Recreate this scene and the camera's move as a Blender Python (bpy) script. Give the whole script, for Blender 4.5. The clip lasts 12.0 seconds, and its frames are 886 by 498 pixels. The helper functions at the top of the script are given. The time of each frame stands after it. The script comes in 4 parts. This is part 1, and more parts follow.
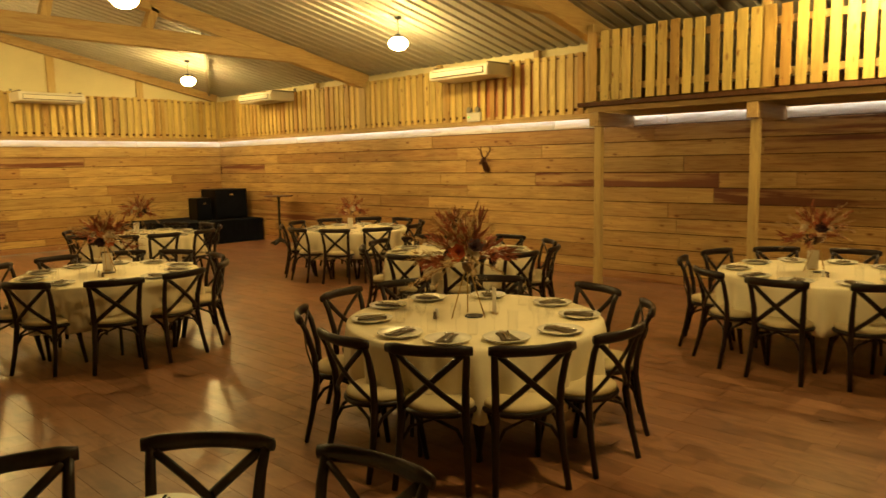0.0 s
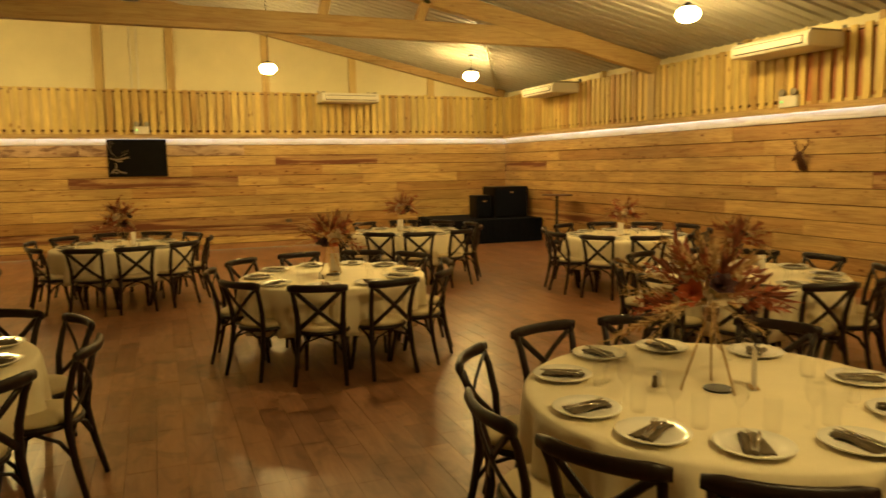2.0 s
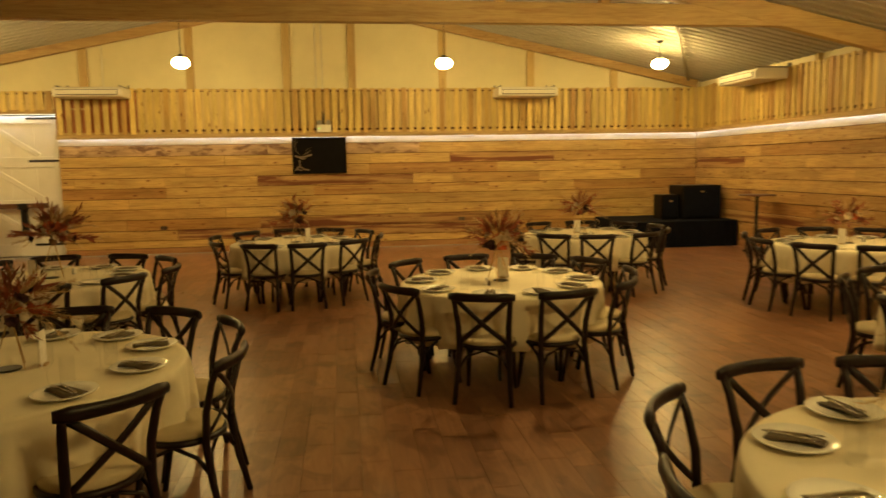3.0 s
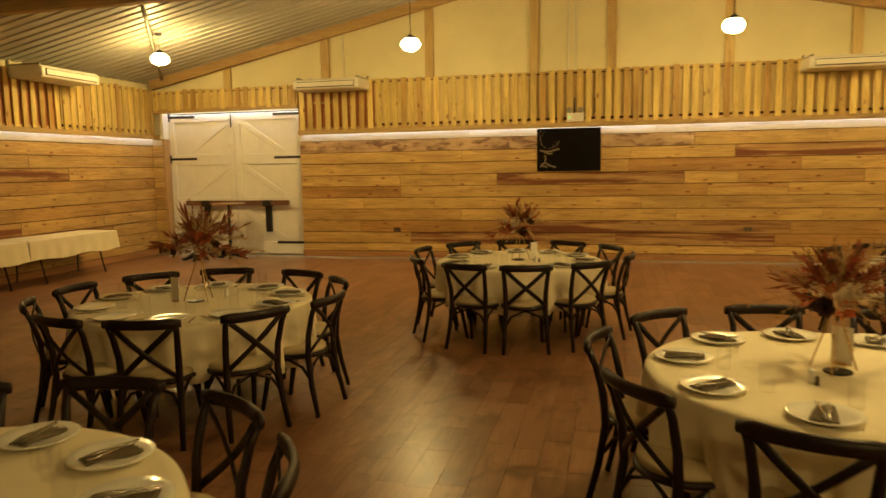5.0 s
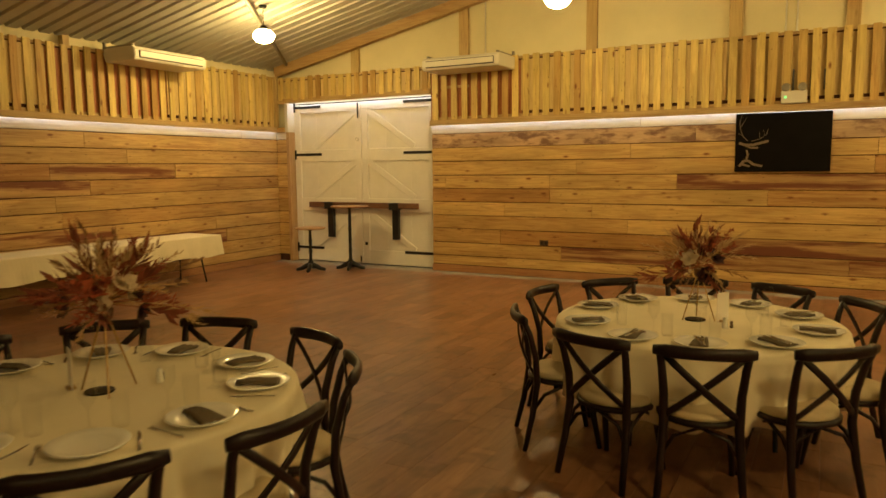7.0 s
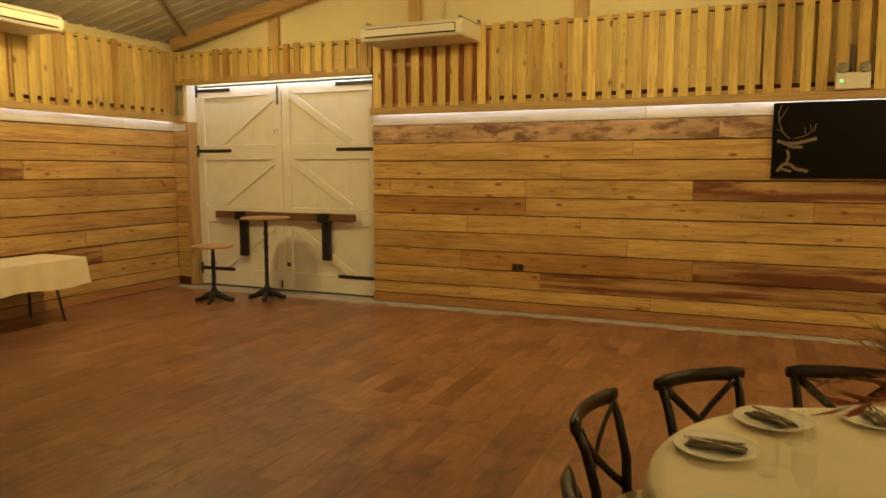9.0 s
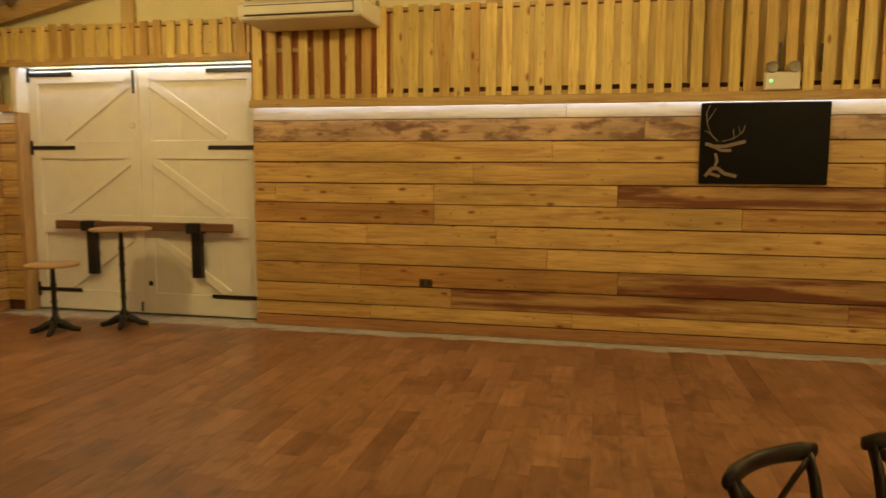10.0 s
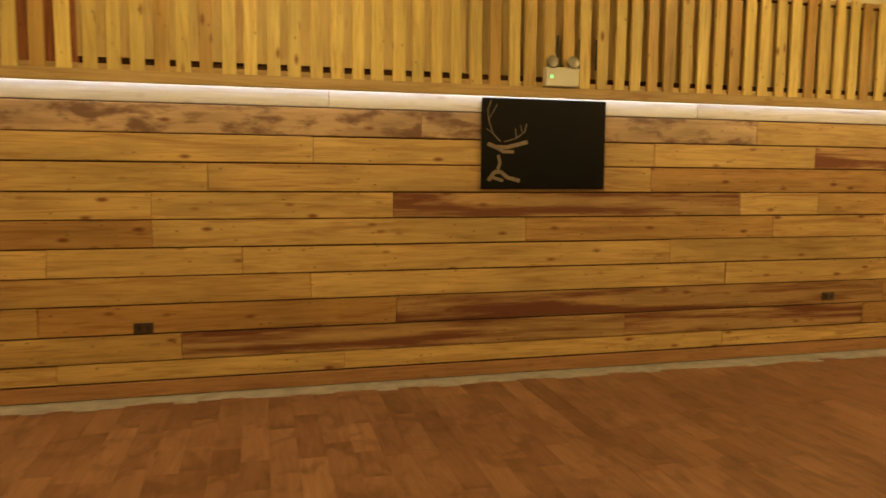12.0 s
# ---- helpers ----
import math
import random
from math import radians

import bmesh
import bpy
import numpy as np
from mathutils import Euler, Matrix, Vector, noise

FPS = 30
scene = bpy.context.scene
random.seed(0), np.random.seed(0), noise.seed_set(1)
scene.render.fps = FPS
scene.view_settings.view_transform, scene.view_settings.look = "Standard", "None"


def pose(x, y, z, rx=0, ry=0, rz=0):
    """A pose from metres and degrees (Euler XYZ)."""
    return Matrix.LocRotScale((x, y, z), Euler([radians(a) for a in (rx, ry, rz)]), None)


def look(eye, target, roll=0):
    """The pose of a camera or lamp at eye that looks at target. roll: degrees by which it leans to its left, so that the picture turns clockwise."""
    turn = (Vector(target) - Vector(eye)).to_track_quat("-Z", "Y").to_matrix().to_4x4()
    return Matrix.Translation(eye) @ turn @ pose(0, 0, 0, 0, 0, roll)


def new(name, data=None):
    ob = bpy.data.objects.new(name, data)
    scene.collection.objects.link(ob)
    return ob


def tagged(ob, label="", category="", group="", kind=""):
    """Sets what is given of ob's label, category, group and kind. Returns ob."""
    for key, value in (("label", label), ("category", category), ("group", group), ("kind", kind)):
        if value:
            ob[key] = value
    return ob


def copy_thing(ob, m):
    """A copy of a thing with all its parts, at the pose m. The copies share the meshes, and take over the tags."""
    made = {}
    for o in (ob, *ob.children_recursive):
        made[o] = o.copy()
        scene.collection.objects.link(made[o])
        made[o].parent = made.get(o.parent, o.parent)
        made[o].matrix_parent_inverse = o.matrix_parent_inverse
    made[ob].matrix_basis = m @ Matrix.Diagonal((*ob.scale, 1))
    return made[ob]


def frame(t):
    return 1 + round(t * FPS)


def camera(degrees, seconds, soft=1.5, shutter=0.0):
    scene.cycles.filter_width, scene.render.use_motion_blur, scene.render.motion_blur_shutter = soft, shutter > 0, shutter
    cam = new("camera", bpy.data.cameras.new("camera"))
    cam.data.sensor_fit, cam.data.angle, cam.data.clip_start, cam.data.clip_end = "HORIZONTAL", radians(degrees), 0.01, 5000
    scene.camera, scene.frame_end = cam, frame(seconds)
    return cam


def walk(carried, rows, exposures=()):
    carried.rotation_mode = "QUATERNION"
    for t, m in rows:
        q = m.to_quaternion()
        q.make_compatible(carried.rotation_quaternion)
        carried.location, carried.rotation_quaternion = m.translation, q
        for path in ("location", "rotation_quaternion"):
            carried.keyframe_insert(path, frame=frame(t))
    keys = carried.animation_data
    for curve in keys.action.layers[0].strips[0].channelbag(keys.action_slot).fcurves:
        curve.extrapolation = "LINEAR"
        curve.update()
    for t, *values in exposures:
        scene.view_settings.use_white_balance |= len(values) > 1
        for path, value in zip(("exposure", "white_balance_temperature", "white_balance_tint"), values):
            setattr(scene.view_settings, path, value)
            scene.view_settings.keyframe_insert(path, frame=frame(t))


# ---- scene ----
cam = camera(63.9, 12.0, soft=1.55, shutter=0.4)
PATH = [
    (0, (-0.11, -0.105, 1.883), (1.333, 1.259, 1.641), -1.0),
    (0.5, (0.297, 0.008, 1.868), (1.616, 1.492, 1.63), -0.9),
    (1, (0.704, 0.177, 1.866), (1.871, 1.784, 1.629), -1.0),
    (1.5, (1.055, 0.4, 1.861), (2.025, 2.133, 1.626), -1.0),
    (2, (1.275, 0.645, 1.852), (2.015, 2.488, 1.618), -0.9),
    (2.5, (1.394, 0.942, 1.838), (1.898, 2.864, 1.606), -1.0),
    (3, (1.497, 1.313, 1.83), (1.764, 3.282, 1.598), -1.0),
    (3.5, (1.603, 1.812, 1.835), (1.644, 3.798, 1.603), -1.0),
    (3.7, (1.66, 2.035, 1.837), (1.622, 4.021, 1.606), -1.1),
    (5.5, (1.801, 4.619, 1.807), (1.2, 6.513, 1.579), -0.8),
    (6, (1.753, 5.356, 1.809), (1.026, 7.205, 1.581), -0.8),
    (6.5, (1.671, 6.071, 1.812), (0.792, 7.853, 1.584), -0.9),
    (6.7, (1.614, 6.354, 1.81), (0.682, 8.109, 1.582), -0.8),
    (8.3, (0.722, 8.429, 1.793), (-0.23, 10.174, 1.57), -0.3),
    (8.5, (0.568, 8.646, 1.8), (-0.341, 10.414, 1.576), -0.2),
    (9, (0.136, 9.139, 1.805), (-0.648, 10.965, 1.583), 0.0),
    (9.5, (-0.248, 9.605, 1.814), (-0.878, 11.491, 1.593), 0.2),
    (10, (-0.623, 10.047, 1.827), (-1.052, 11.988, 1.608), 0.3),
    (10.5, (-0.926, 10.452, 1.774), (-1.137, 12.43, 1.575), 0.5),
    (11, (-1.19, 10.819, 1.778), (-1.179, 12.809, 1.584), 0.4),
    (11.5, (-1.417, 11.2, 1.825), (-1.163, 13.173, 1.619), 0.4),
    (12, (-1.575, 11.602, 1.816), (-1.08, 13.529, 1.614), 0.4),
]
walk(cam, [(t, look(eye, target, roll)) for t, eye, target, roll in PATH], [(0, 0.24, 6420, 7), (3.5, 0.11, 6350, 7), (6.5, 0.05, 6180, 8), (9.0, -0.11, 5920, 9), (12.0, -0.07, 5950, 9)])


# ---- light ----
world = bpy.data.worlds.new("night")
world.use_nodes = True
world.node_tree.nodes["Background"].inputs[0].default_value = (0.02, 0.022, 0.03, 1)
world.node_tree.nodes["Background"].inputs[1].default_value = 0.3
scene.world = world
LAMP_COLOUR, LAMP_POWER = (1.0, 0.675, 0.225), 226.0
STRIP_COLOUR, STRIP_POWER = (1.0, 0.97, 0.95), 10.0

# ---- the room's measures ----
WEST, EAST, NORTH, SOUTH = -8.11, 9.98, 17.75, -5.0
RIDGE_X, EAVE_Z, SLOPE = 0.93, 3.78, 0.211
STRIP_Z, SLAT_TOP = 2.53, 3.60
DOOR_L, DOOR_R, DOOR_TOP = -7.83, -4.60, 3.08


def roof_z(x):
    return EAVE_Z + SLOPE * ((EAST - RIDGE_X) - abs(x - RIDGE_X))


# ---- materials ----
def nodes_of(name):
    m = bpy.data.materials.new(name)
    m.use_nodes = True
    nt = m.node_tree
    return m, nt, nt.nodes["Principled BSDF"]


def link(nt, a, b):
    nt.links.new(a, b)


def coords(nt, scale, shuffle=True):
    """Object coordinates, scaled, and shifted by each object's own random number."""
    tc = nt.nodes.new("ShaderNodeTexCoord")
    mp = nt.nodes.new("ShaderNodeMapping")
    mp.inputs["Scale"].default_value = scale
    link(nt, tc.outputs["Object"], mp.inputs["Vector"])
    if shuffle:
        info = nt.nodes.new("ShaderNodeObjectInfo")
        mul = nt.nodes.new("ShaderNodeMath")
        mul.operation = "MULTIPLY"
        mul.inputs[1].default_value = 91.7
        link(nt, info.outputs["Random"], mul.inputs[0])
        link(nt, mul.outputs[0], mp.inputs["Location"])
    return mp.outputs["Vector"]


def noise_tex(nt, vec, scale, detail=4.0, rough=0.55, distort=0.0):
    n = nt.nodes.new("ShaderNodeTexNoise")
    n.inputs["Scale"].default_value = scale
    n.inputs["Detail"].default_value = detail
    n.inputs["Roughness"].default_value = rough
    n.inputs["Distortion"].default_value = distort
    link(nt, vec, n.inputs["Vector"])
    return n.outputs["Fac"]


def ramp(nt, fac, stops):
    r = nt.nodes.new("ShaderNodeValToRGB")
    els = r.color_ramp.elements
    els[0].position, els[0].color = stops[0][0], (*stops[0][1], 1)
    els[1].position, els[1].color = stops[-1][0], (*stops[-1][1], 1)
    for p, c in stops[1:-1]:
        e = els.new(p)
        e.color = (*c, 1)
    link(nt, fac, r.inputs["Fac"])
    return r.outputs["Color"]


def mixed(nt, fac, a, b, mode="MIX"):
    m = nt.nodes.new("ShaderNodeMix")
    m.data_type, m.blend_type = "RGBA", mode
    if isinstance(fac, float):
        m.inputs[0].default_value = fac
    else:
        link(nt, fac, m.inputs[0])
    for sock, v in ((m.inputs[6], a), (m.inputs[7], b)):
        if isinstance(v, tuple):
            sock.default_value = (*v, 1)
        else:
            link(nt, v, sock)
    return m.outputs[2]


def bump(nt, bsdf, height, strength, distance=0.01):
    b = nt.nodes.new("ShaderNodeBump")
    b.inputs["Strength"].default_value = strength
    b.inputs["Distance"].default_value = distance
    link(nt, height, b.inputs["Height"])
    link(nt, b.outputs["Normal"], bsdf.inputs["Normal"])


def grey(v):
    return (v, v, v)


def wood(name, pale, mid, dark, axis="x", rough=0.55, knots=0.6, vary=0.5, worn=0.25, stain=None, patch=(0.42, 7.0, 0.45, 0.57)):
    """Sawn timber: grain along one axis, knots, and a tone of its own for each board."""
    m, nt, b = nodes_of(name)
    long, cross = 1.6, 26.0
    sc = {"x": (long, cross, cross), "y": (cross, long, cross), "z": (cross, cross, long)}[axis]
    kn = {"x": (3.2, 8, 8), "y": (8, 3.2, 8), "z": (8, 8, 3.2)}[axis]
    v = coords(nt, sc)
    grain = noise_tex(nt, v, 1.0, 6.0, 0.62, 1.2)
    colour = ramp(nt, grain, [(0.25, dark), (0.48, mid), (0.72, pale)])
    # broad blotches
    v2 = coords(nt, {"x": (0.7, 3, 3), "y": (3, 0.7, 3), "z": (3, 3, 0.7)}[axis])
    blot = noise_tex(nt, v2, 1.0, 3.0, 0.6, 0.4)
    colour = mixed(nt, worn, colour, ramp(nt, blot, [(0.3, grey(0.45)), (0.62, grey(1.0))]), "MULTIPLY")
    # knots
    vo = nt.nodes.new("ShaderNodeTexVoronoi")
    vo.inputs["Scale"].default_value = 1.0
    link(nt, coords(nt, kn), vo.inputs["Vector"])
    k = ramp(nt, vo.outputs["Distance"], [(0.07, grey(1.0)), (0.2, grey(0.0))])
    if knots > 0:
        kf = nt.nodes.new("ShaderNodeMath")
        kf.operation = "MULTIPLY"
        kf.inputs[1].default_value = knots
        some = ramp(nt, vo.outputs["Color"], [(0.34, grey(0.0)), (0.5, grey(1.0))])
        pick = nt.nodes.new("ShaderNodeMath")
        pick.operation = "MULTIPLY"
        link(nt, k, pick.inputs[0])
        link(nt, some, pick.inputs[1])
        link(nt, pick.outputs[0], kf.inputs[0])
        colour = mixed(nt, kf.outputs[0], colour, tuple(c * f for c, f in zip(dark, (0.5, 0.32, 0.28))))
    # weather streaks along the board
    along_s, cross_s = patch[:2] if stain else (0.55, 9)
    v4 = coords(nt, {"x": (along_s, cross_s, cross_s), "y": (cross_s, along_s, cross_s), "z": (cross_s, cross_s, along_s)}[axis])
    streak = noise_tex(nt, v4, 1.0, 5.0, 0.62, 0.25 if stain else 1.6)
    lo, hi = patch[2:] if stain else (0.56, 0.75)
    tint = stain if stain else tuple(c * f for c, f in zip(dark, (0.75, 0.55, 0.5)))
    colour = mixed(nt, ramp(nt, streak, [(lo, grey(0.0)), (hi, grey(0.9 if stain else 0.75))]), colour, tint)
    # small dark specks and nail marks
    vs = nt.nodes.new("ShaderNodeTexVoronoi")
    vs.inputs["Scale"].default_value = 1.0
    link(nt, coords(nt, {"x": (7, 13, 13), "y": (13, 7, 13), "z": (13, 13, 7)}[axis]), vs.inputs["Vector"])
    sp = ramp(nt, vs.outputs["Distance"], [(0.05, grey(0.75 if knots > 0.45 else 0.0)), (0.13, grey(0.0))])
    colour = mixed(nt, sp, colour, tuple(c * 0.4 for c in dark))
    # each board lighter or darker
    info = nt.nodes.new("ShaderNodeObjectInfo")
    tone = ramp(nt, info.outputs["Random"], [(0.0, (1 - vary * 0.8, 1 - vary * 1.1, 1 - vary * 1.25)), (0.4, grey(0.87)), (1.0, grey(1.03))])
    colour = mixed(nt, 1.0, colour, tone, "MULTIPLY")
    link(nt, colour, b.inputs["Base Color"])
    b.inputs["Roughness"].default_value = rough
    bump(nt, b, grain, 0.35, 0.004)
    return m


def plain(name, colour, rough=0.5, metal=0.0, spread=0.15, scale=6.0, relief=0.0, shuffle=True):
    """A surface of one colour with faint unevenness."""
    m, nt, b = nodes_of(name)
    v = coords(nt, (1, 1, 1), shuffle)
    n = noise_tex(nt, v, scale, 5.0, 0.6)
    lo = tuple(c * (1 - spread) for c in colour)
    hi = tuple(min(1.0, c * (1 + spread * 0.6)) for c in colour)
    link(nt, ramp(nt, n, [(0.3, lo), (0.7, hi)]), b.inputs["Base Color"])
    r = nt.nodes.new("ShaderNodeMapRange")
    r.inputs["To Min"].default_value = max(0.03, rough - 0.08)
    r.inputs["To Max"].default_value = min(1.0, rough + 0.08)
    link(nt, n, r.inputs["Value"])
    link(nt, r.outputs[0], b.inputs["Roughness"])
    b.inputs["Metallic"].default_value = metal
    if relief:
        fine = noise_tex(nt, v, scale * 9, 3.0, 0.6)
        bump(nt, b, fine, relief, 0.004)
    return m


def glowing(name, colour, power):
    m = bpy.data.materials.new(name)
    m.use_nodes = True
    nt = m.node_tree
    nt.nodes.remove(nt.nodes["Principled BSDF"])
    e = nt.nodes.new("ShaderNodeEmission")
    e.inputs["Color"].default_value = (*colour, 1)
    e.inputs["Strength"].default_value = power
    link(nt, e.outputs[0], nt.nodes["Material Output"].inputs["Surface"])
    return m


PLANK_X = wood("wall_plank", (0.79, 0.56, 0.205), (0.66, 0.435, 0.148), (0.41, 0.215, 0.07), "x", 0.55, 0.95, 0.40, 0.6)
PLANK_Y = wood("wall_plank_side", (0.74, 0.51, 0.20), (0.61, 0.39, 0.142), (0.39, 0.205, 0.068), "y", 0.55, 0.95, 0.42, 0.65)
STAINED_X = wood("stained_plank", (0.64, 0.41, 0.17), (0.54, 0.33, 0.125), (0.40, 0.22, 0.085), "x", 0.6, 0.7, 0.2, 0.5, (0.15, 0.030, 0.014))
STAINED_Y = wood("stained_plank_side", (0.64, 0.41, 0.17), (0.54, 0.33, 0.125), (0.40, 0.22, 0.085), "y", 0.6, 0.7, 0.2, 0.5, (0.15, 0.030, 0.014))
WEATHERED = wood("weathered_plank", (0.70, 0.50, 0.30), (0.60, 0.41, 0.23), (0.44, 0.27, 0.15), "x", 0.65, 1.0, 0.1, 0.7, (0.17, 0.085, 0.05), (3.0, 7.5, 0.48, 0.62))
SLAT = wood("slat_pine", (0.88, 0.70, 0.25), (0.80, 0.61, 0.19), (0.57, 0.37, 0.11), "z", 0.55, 1.0, 0.46, 0.62)
BEAM_X = wood("beam_pine", (0.66, 0.48, 0.21), (0.57, 0.39, 0.16), (0.43, 0.27, 0.10), "x", 0.6, 0.4, 0.2, 0.4)
BEAM_Y = wood("beam_pine_side", (0.66, 0.48, 0.21), (0.57, 0.39, 0.16), (0.43, 0.27, 0.10), "y", 0.6, 0.4, 0.2, 0.4)
BEAM_Z = wood("post_pine", (0.70, 0.53, 0.22), (0.62, 0.45, 0.18), (0.48, 0.32, 0.12), "z", 0.55, 0.4, 0.2, 0.3)
BACKING = wood("backing_board", (0.74, 0.57, 0.25), (0.66, 0.49, 0.20), (0.52, 0.36, 0.13), "z", 0.65, 0.3, 0.2, 0.3)
JAMB = wood("jamb_timber", (0.64, 0.44, 0.22), (0.54, 0.35, 0.16), (0.40, 0.23, 0.10), "z", 0.6, 0.7, 0.2, 0.5)
# paler boards for the top row of the cladding
PALE_X = wood("pale_board", (0.80, 0.76, 0.68), (0.74, 0.69, 0.60), (0.60, 0.53, 0.43), "x", 0.6, 0.3, 0.1, 0.25)
PALE_Y = wood("pale_board_side", (0.80, 0.76, 0.68), (0.74, 0.69, 0.60), (0.60, 0.53, 0.43), "y", 0.6, 0.3, 0.1, 0.25)
SKIRTING = wood("skirting_wood", (0.52, 0.28, 0.12), (0.44, 0.22, 0.09), (0.30, 0.13, 0.055), "x", 0.5, 0.3, 0.2, 0.3)
SKIRTING_Y = wood("skirting_wood_side", (0.52, 0.28, 0.12), (0.44, 0.22, 0.09), (0.30, 0.13, 0.055), "y", 0.5, 0.3, 0.2, 0.3)
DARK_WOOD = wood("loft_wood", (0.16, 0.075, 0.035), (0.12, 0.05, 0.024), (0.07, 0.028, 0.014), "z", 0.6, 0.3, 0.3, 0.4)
CHAIR_WOOD = wood("chair_walnut", (0.022, 0.009, 0.009), (0.014, 0.006, 0.0065), (0.008, 0.004, 0.0045), "z", 0.38, 0.0, 0.3, 0.3)
RED_BOARD = wood("reddish_board", (0.60, 0.27, 0.10), (0.46, 0.18, 0.065), (0.27, 0.095, 0.035), "z", 0.6, 0.5, 0.3, 0.4)
TABLE_WOOD = wood("oak_top", (0.50, 0.33, 0.16), (0.42, 0.26, 0.12), (0.30, 0.17, 0.07), "x", 0.4, 0.3, 0.2, 0.3)
SHELF_WOOD = wood("shelf_walnut", (0.24, 0.12, 0.06), (0.17, 0.08, 0.04), (0.10, 0.045, 0.022), "x", 0.45, 0.3, 0.2, 0.4)
PLASTER = plain("cream_panel", (0.76, 0.68, 0.42), 0.85, 0, 0.07, 1.2, 0.05)
SHEET = plain("steel_sheet", (0.46, 0.44, 0.385), 0.52, 0.15, 0.12, 1.5)
CLOTH = plain("white_linen", (0.80, 0.72, 0.53), 0.85, 0, 0.05, 5.0, 0.25)
CUSHION = plain("cream_cushion", (0.55, 0.46, 0.29), 0.8, 0, 0.08, 9.0, 0.2)
CHINA = plain("white_china", (0.82, 0.80, 0.74), 0.12, 0, 0.02, 3.0)
NAPKIN = plain("olive_napkin", (0.115, 0.085, 0.047), 0.8, 0, 0.25, 25.0, 0.3)
STEEL = plain("cutlery_steel", (0.75, 0.73, 0.70), 0.18, 1.0, 0.05, 20.0)
BRASS = plain("dull_brass", (0.50, 0.34, 0.14), 0.35, 1.0, 0.15, 30.0)
IRON = plain("black_iron", (0.018, 0.017, 0.018), 0.42, 0.3, 0.3, 25.0, 0.1)
BLACK_CLOTH = plain("black_drape", (0.006, 0.007, 0.012), 0.9, 0, 0.3, 8.0, 0.2)
BLACK_BOARD = plain("black_panel", (0.006, 0.005, 0.005), 0.34, 0, 0.3, 4.0)
SILVER_INK = plain("bronze_ink", (0.23, 0.175, 0.125), 0.4, 0.3, 0.2, 30.0)
WHITE_PAINT = plain("white_door_paint", (0.80, 0.77, 0.72), 0.5, 0, 0.06, 3.0, 0.08)
AC_WHITE = plain("ivory_plastic", (0.74, 0.70, 0.60), 0.4, 0, 0.04, 2.0)
AC_DARK = plain("dark_louvre", (0.03, 0.025, 0.02), 0.5, 0, 0.2, 10.0)
SOCKET = plain("brushed_socket", (0.16, 0.12, 0.09), 0.35, 0.8, 0.2, 20.0)
GREY_LIT_EDGE = plain("grey_lit_floor_edge", (0.42, 0.39, 0.35), 0.75, 0, 0.25, 7.0, 0.2)
TAPE = plain("galvanised_pipe", (0.30, 0.27, 0.22), 0.45, 0.6, 0.2, 12.0)
PAPER = plain("white_card", (0.80, 0.76, 0.70), 0.7, 0, 0.03, 9.0)
LAMP_GLOW = glowing("lamp_glow", LAMP_COLOUR, LAMP_POWER)
STRIP_GLOW = glowing("strip_glow", STRIP_COLOUR, STRIP_POWER)
for m, v in ((BLACK_BOARD, 0.10), (BLACK_CLOTH, 0.1), (CHAIR_WOOD, 0.35), (DARK_WOOD, 0.2)):
    m.node_tree.nodes["Principled BSDF"].inputs["Specular IOR Level"].default_value = v
GREEN_GLOW = glowing("sign_led", (0.35, 1.0, 0.25), 1.5)


def glass_material():
    """Thin clear glass: see-through, with a gloss that grows towards the rim."""
    m, nt, b = nodes_of("clear_glass")
    nt.nodes.remove(b)
    t = nt.nodes.new("ShaderNodeBsdfTransparent")
    t.inputs["Color"].default_value = (0.985, 0.985, 0.98, 1)
    g = nt.nodes.new("ShaderNodeBsdfGlossy")
    g.inputs["Roughness"].default_value = 0.03
    lw = nt.nodes.new("ShaderNodeLayerWeight")
    lw.inputs["Blend"].default_value = 0.25
    f = nt.nodes.new("ShaderNodeMapRange")
    f.inputs["To Min"].default_value, f.inputs["To Max"].default_value = 0.02, 0.24
    link(nt, lw.outputs["Facing"], f.inputs["Value"])
    mix = nt.nodes.new("ShaderNodeMixShader")
    link(nt, f.outputs[0], mix.inputs[0])
    link(nt, t.outputs[0], mix.inputs[1])
    link(nt, g.outputs[0], mix.inputs[2])
    link(nt, mix.outputs[0], nt.nodes["Material Output"].inputs["Surface"])
    return m


GLASS = glass_material()


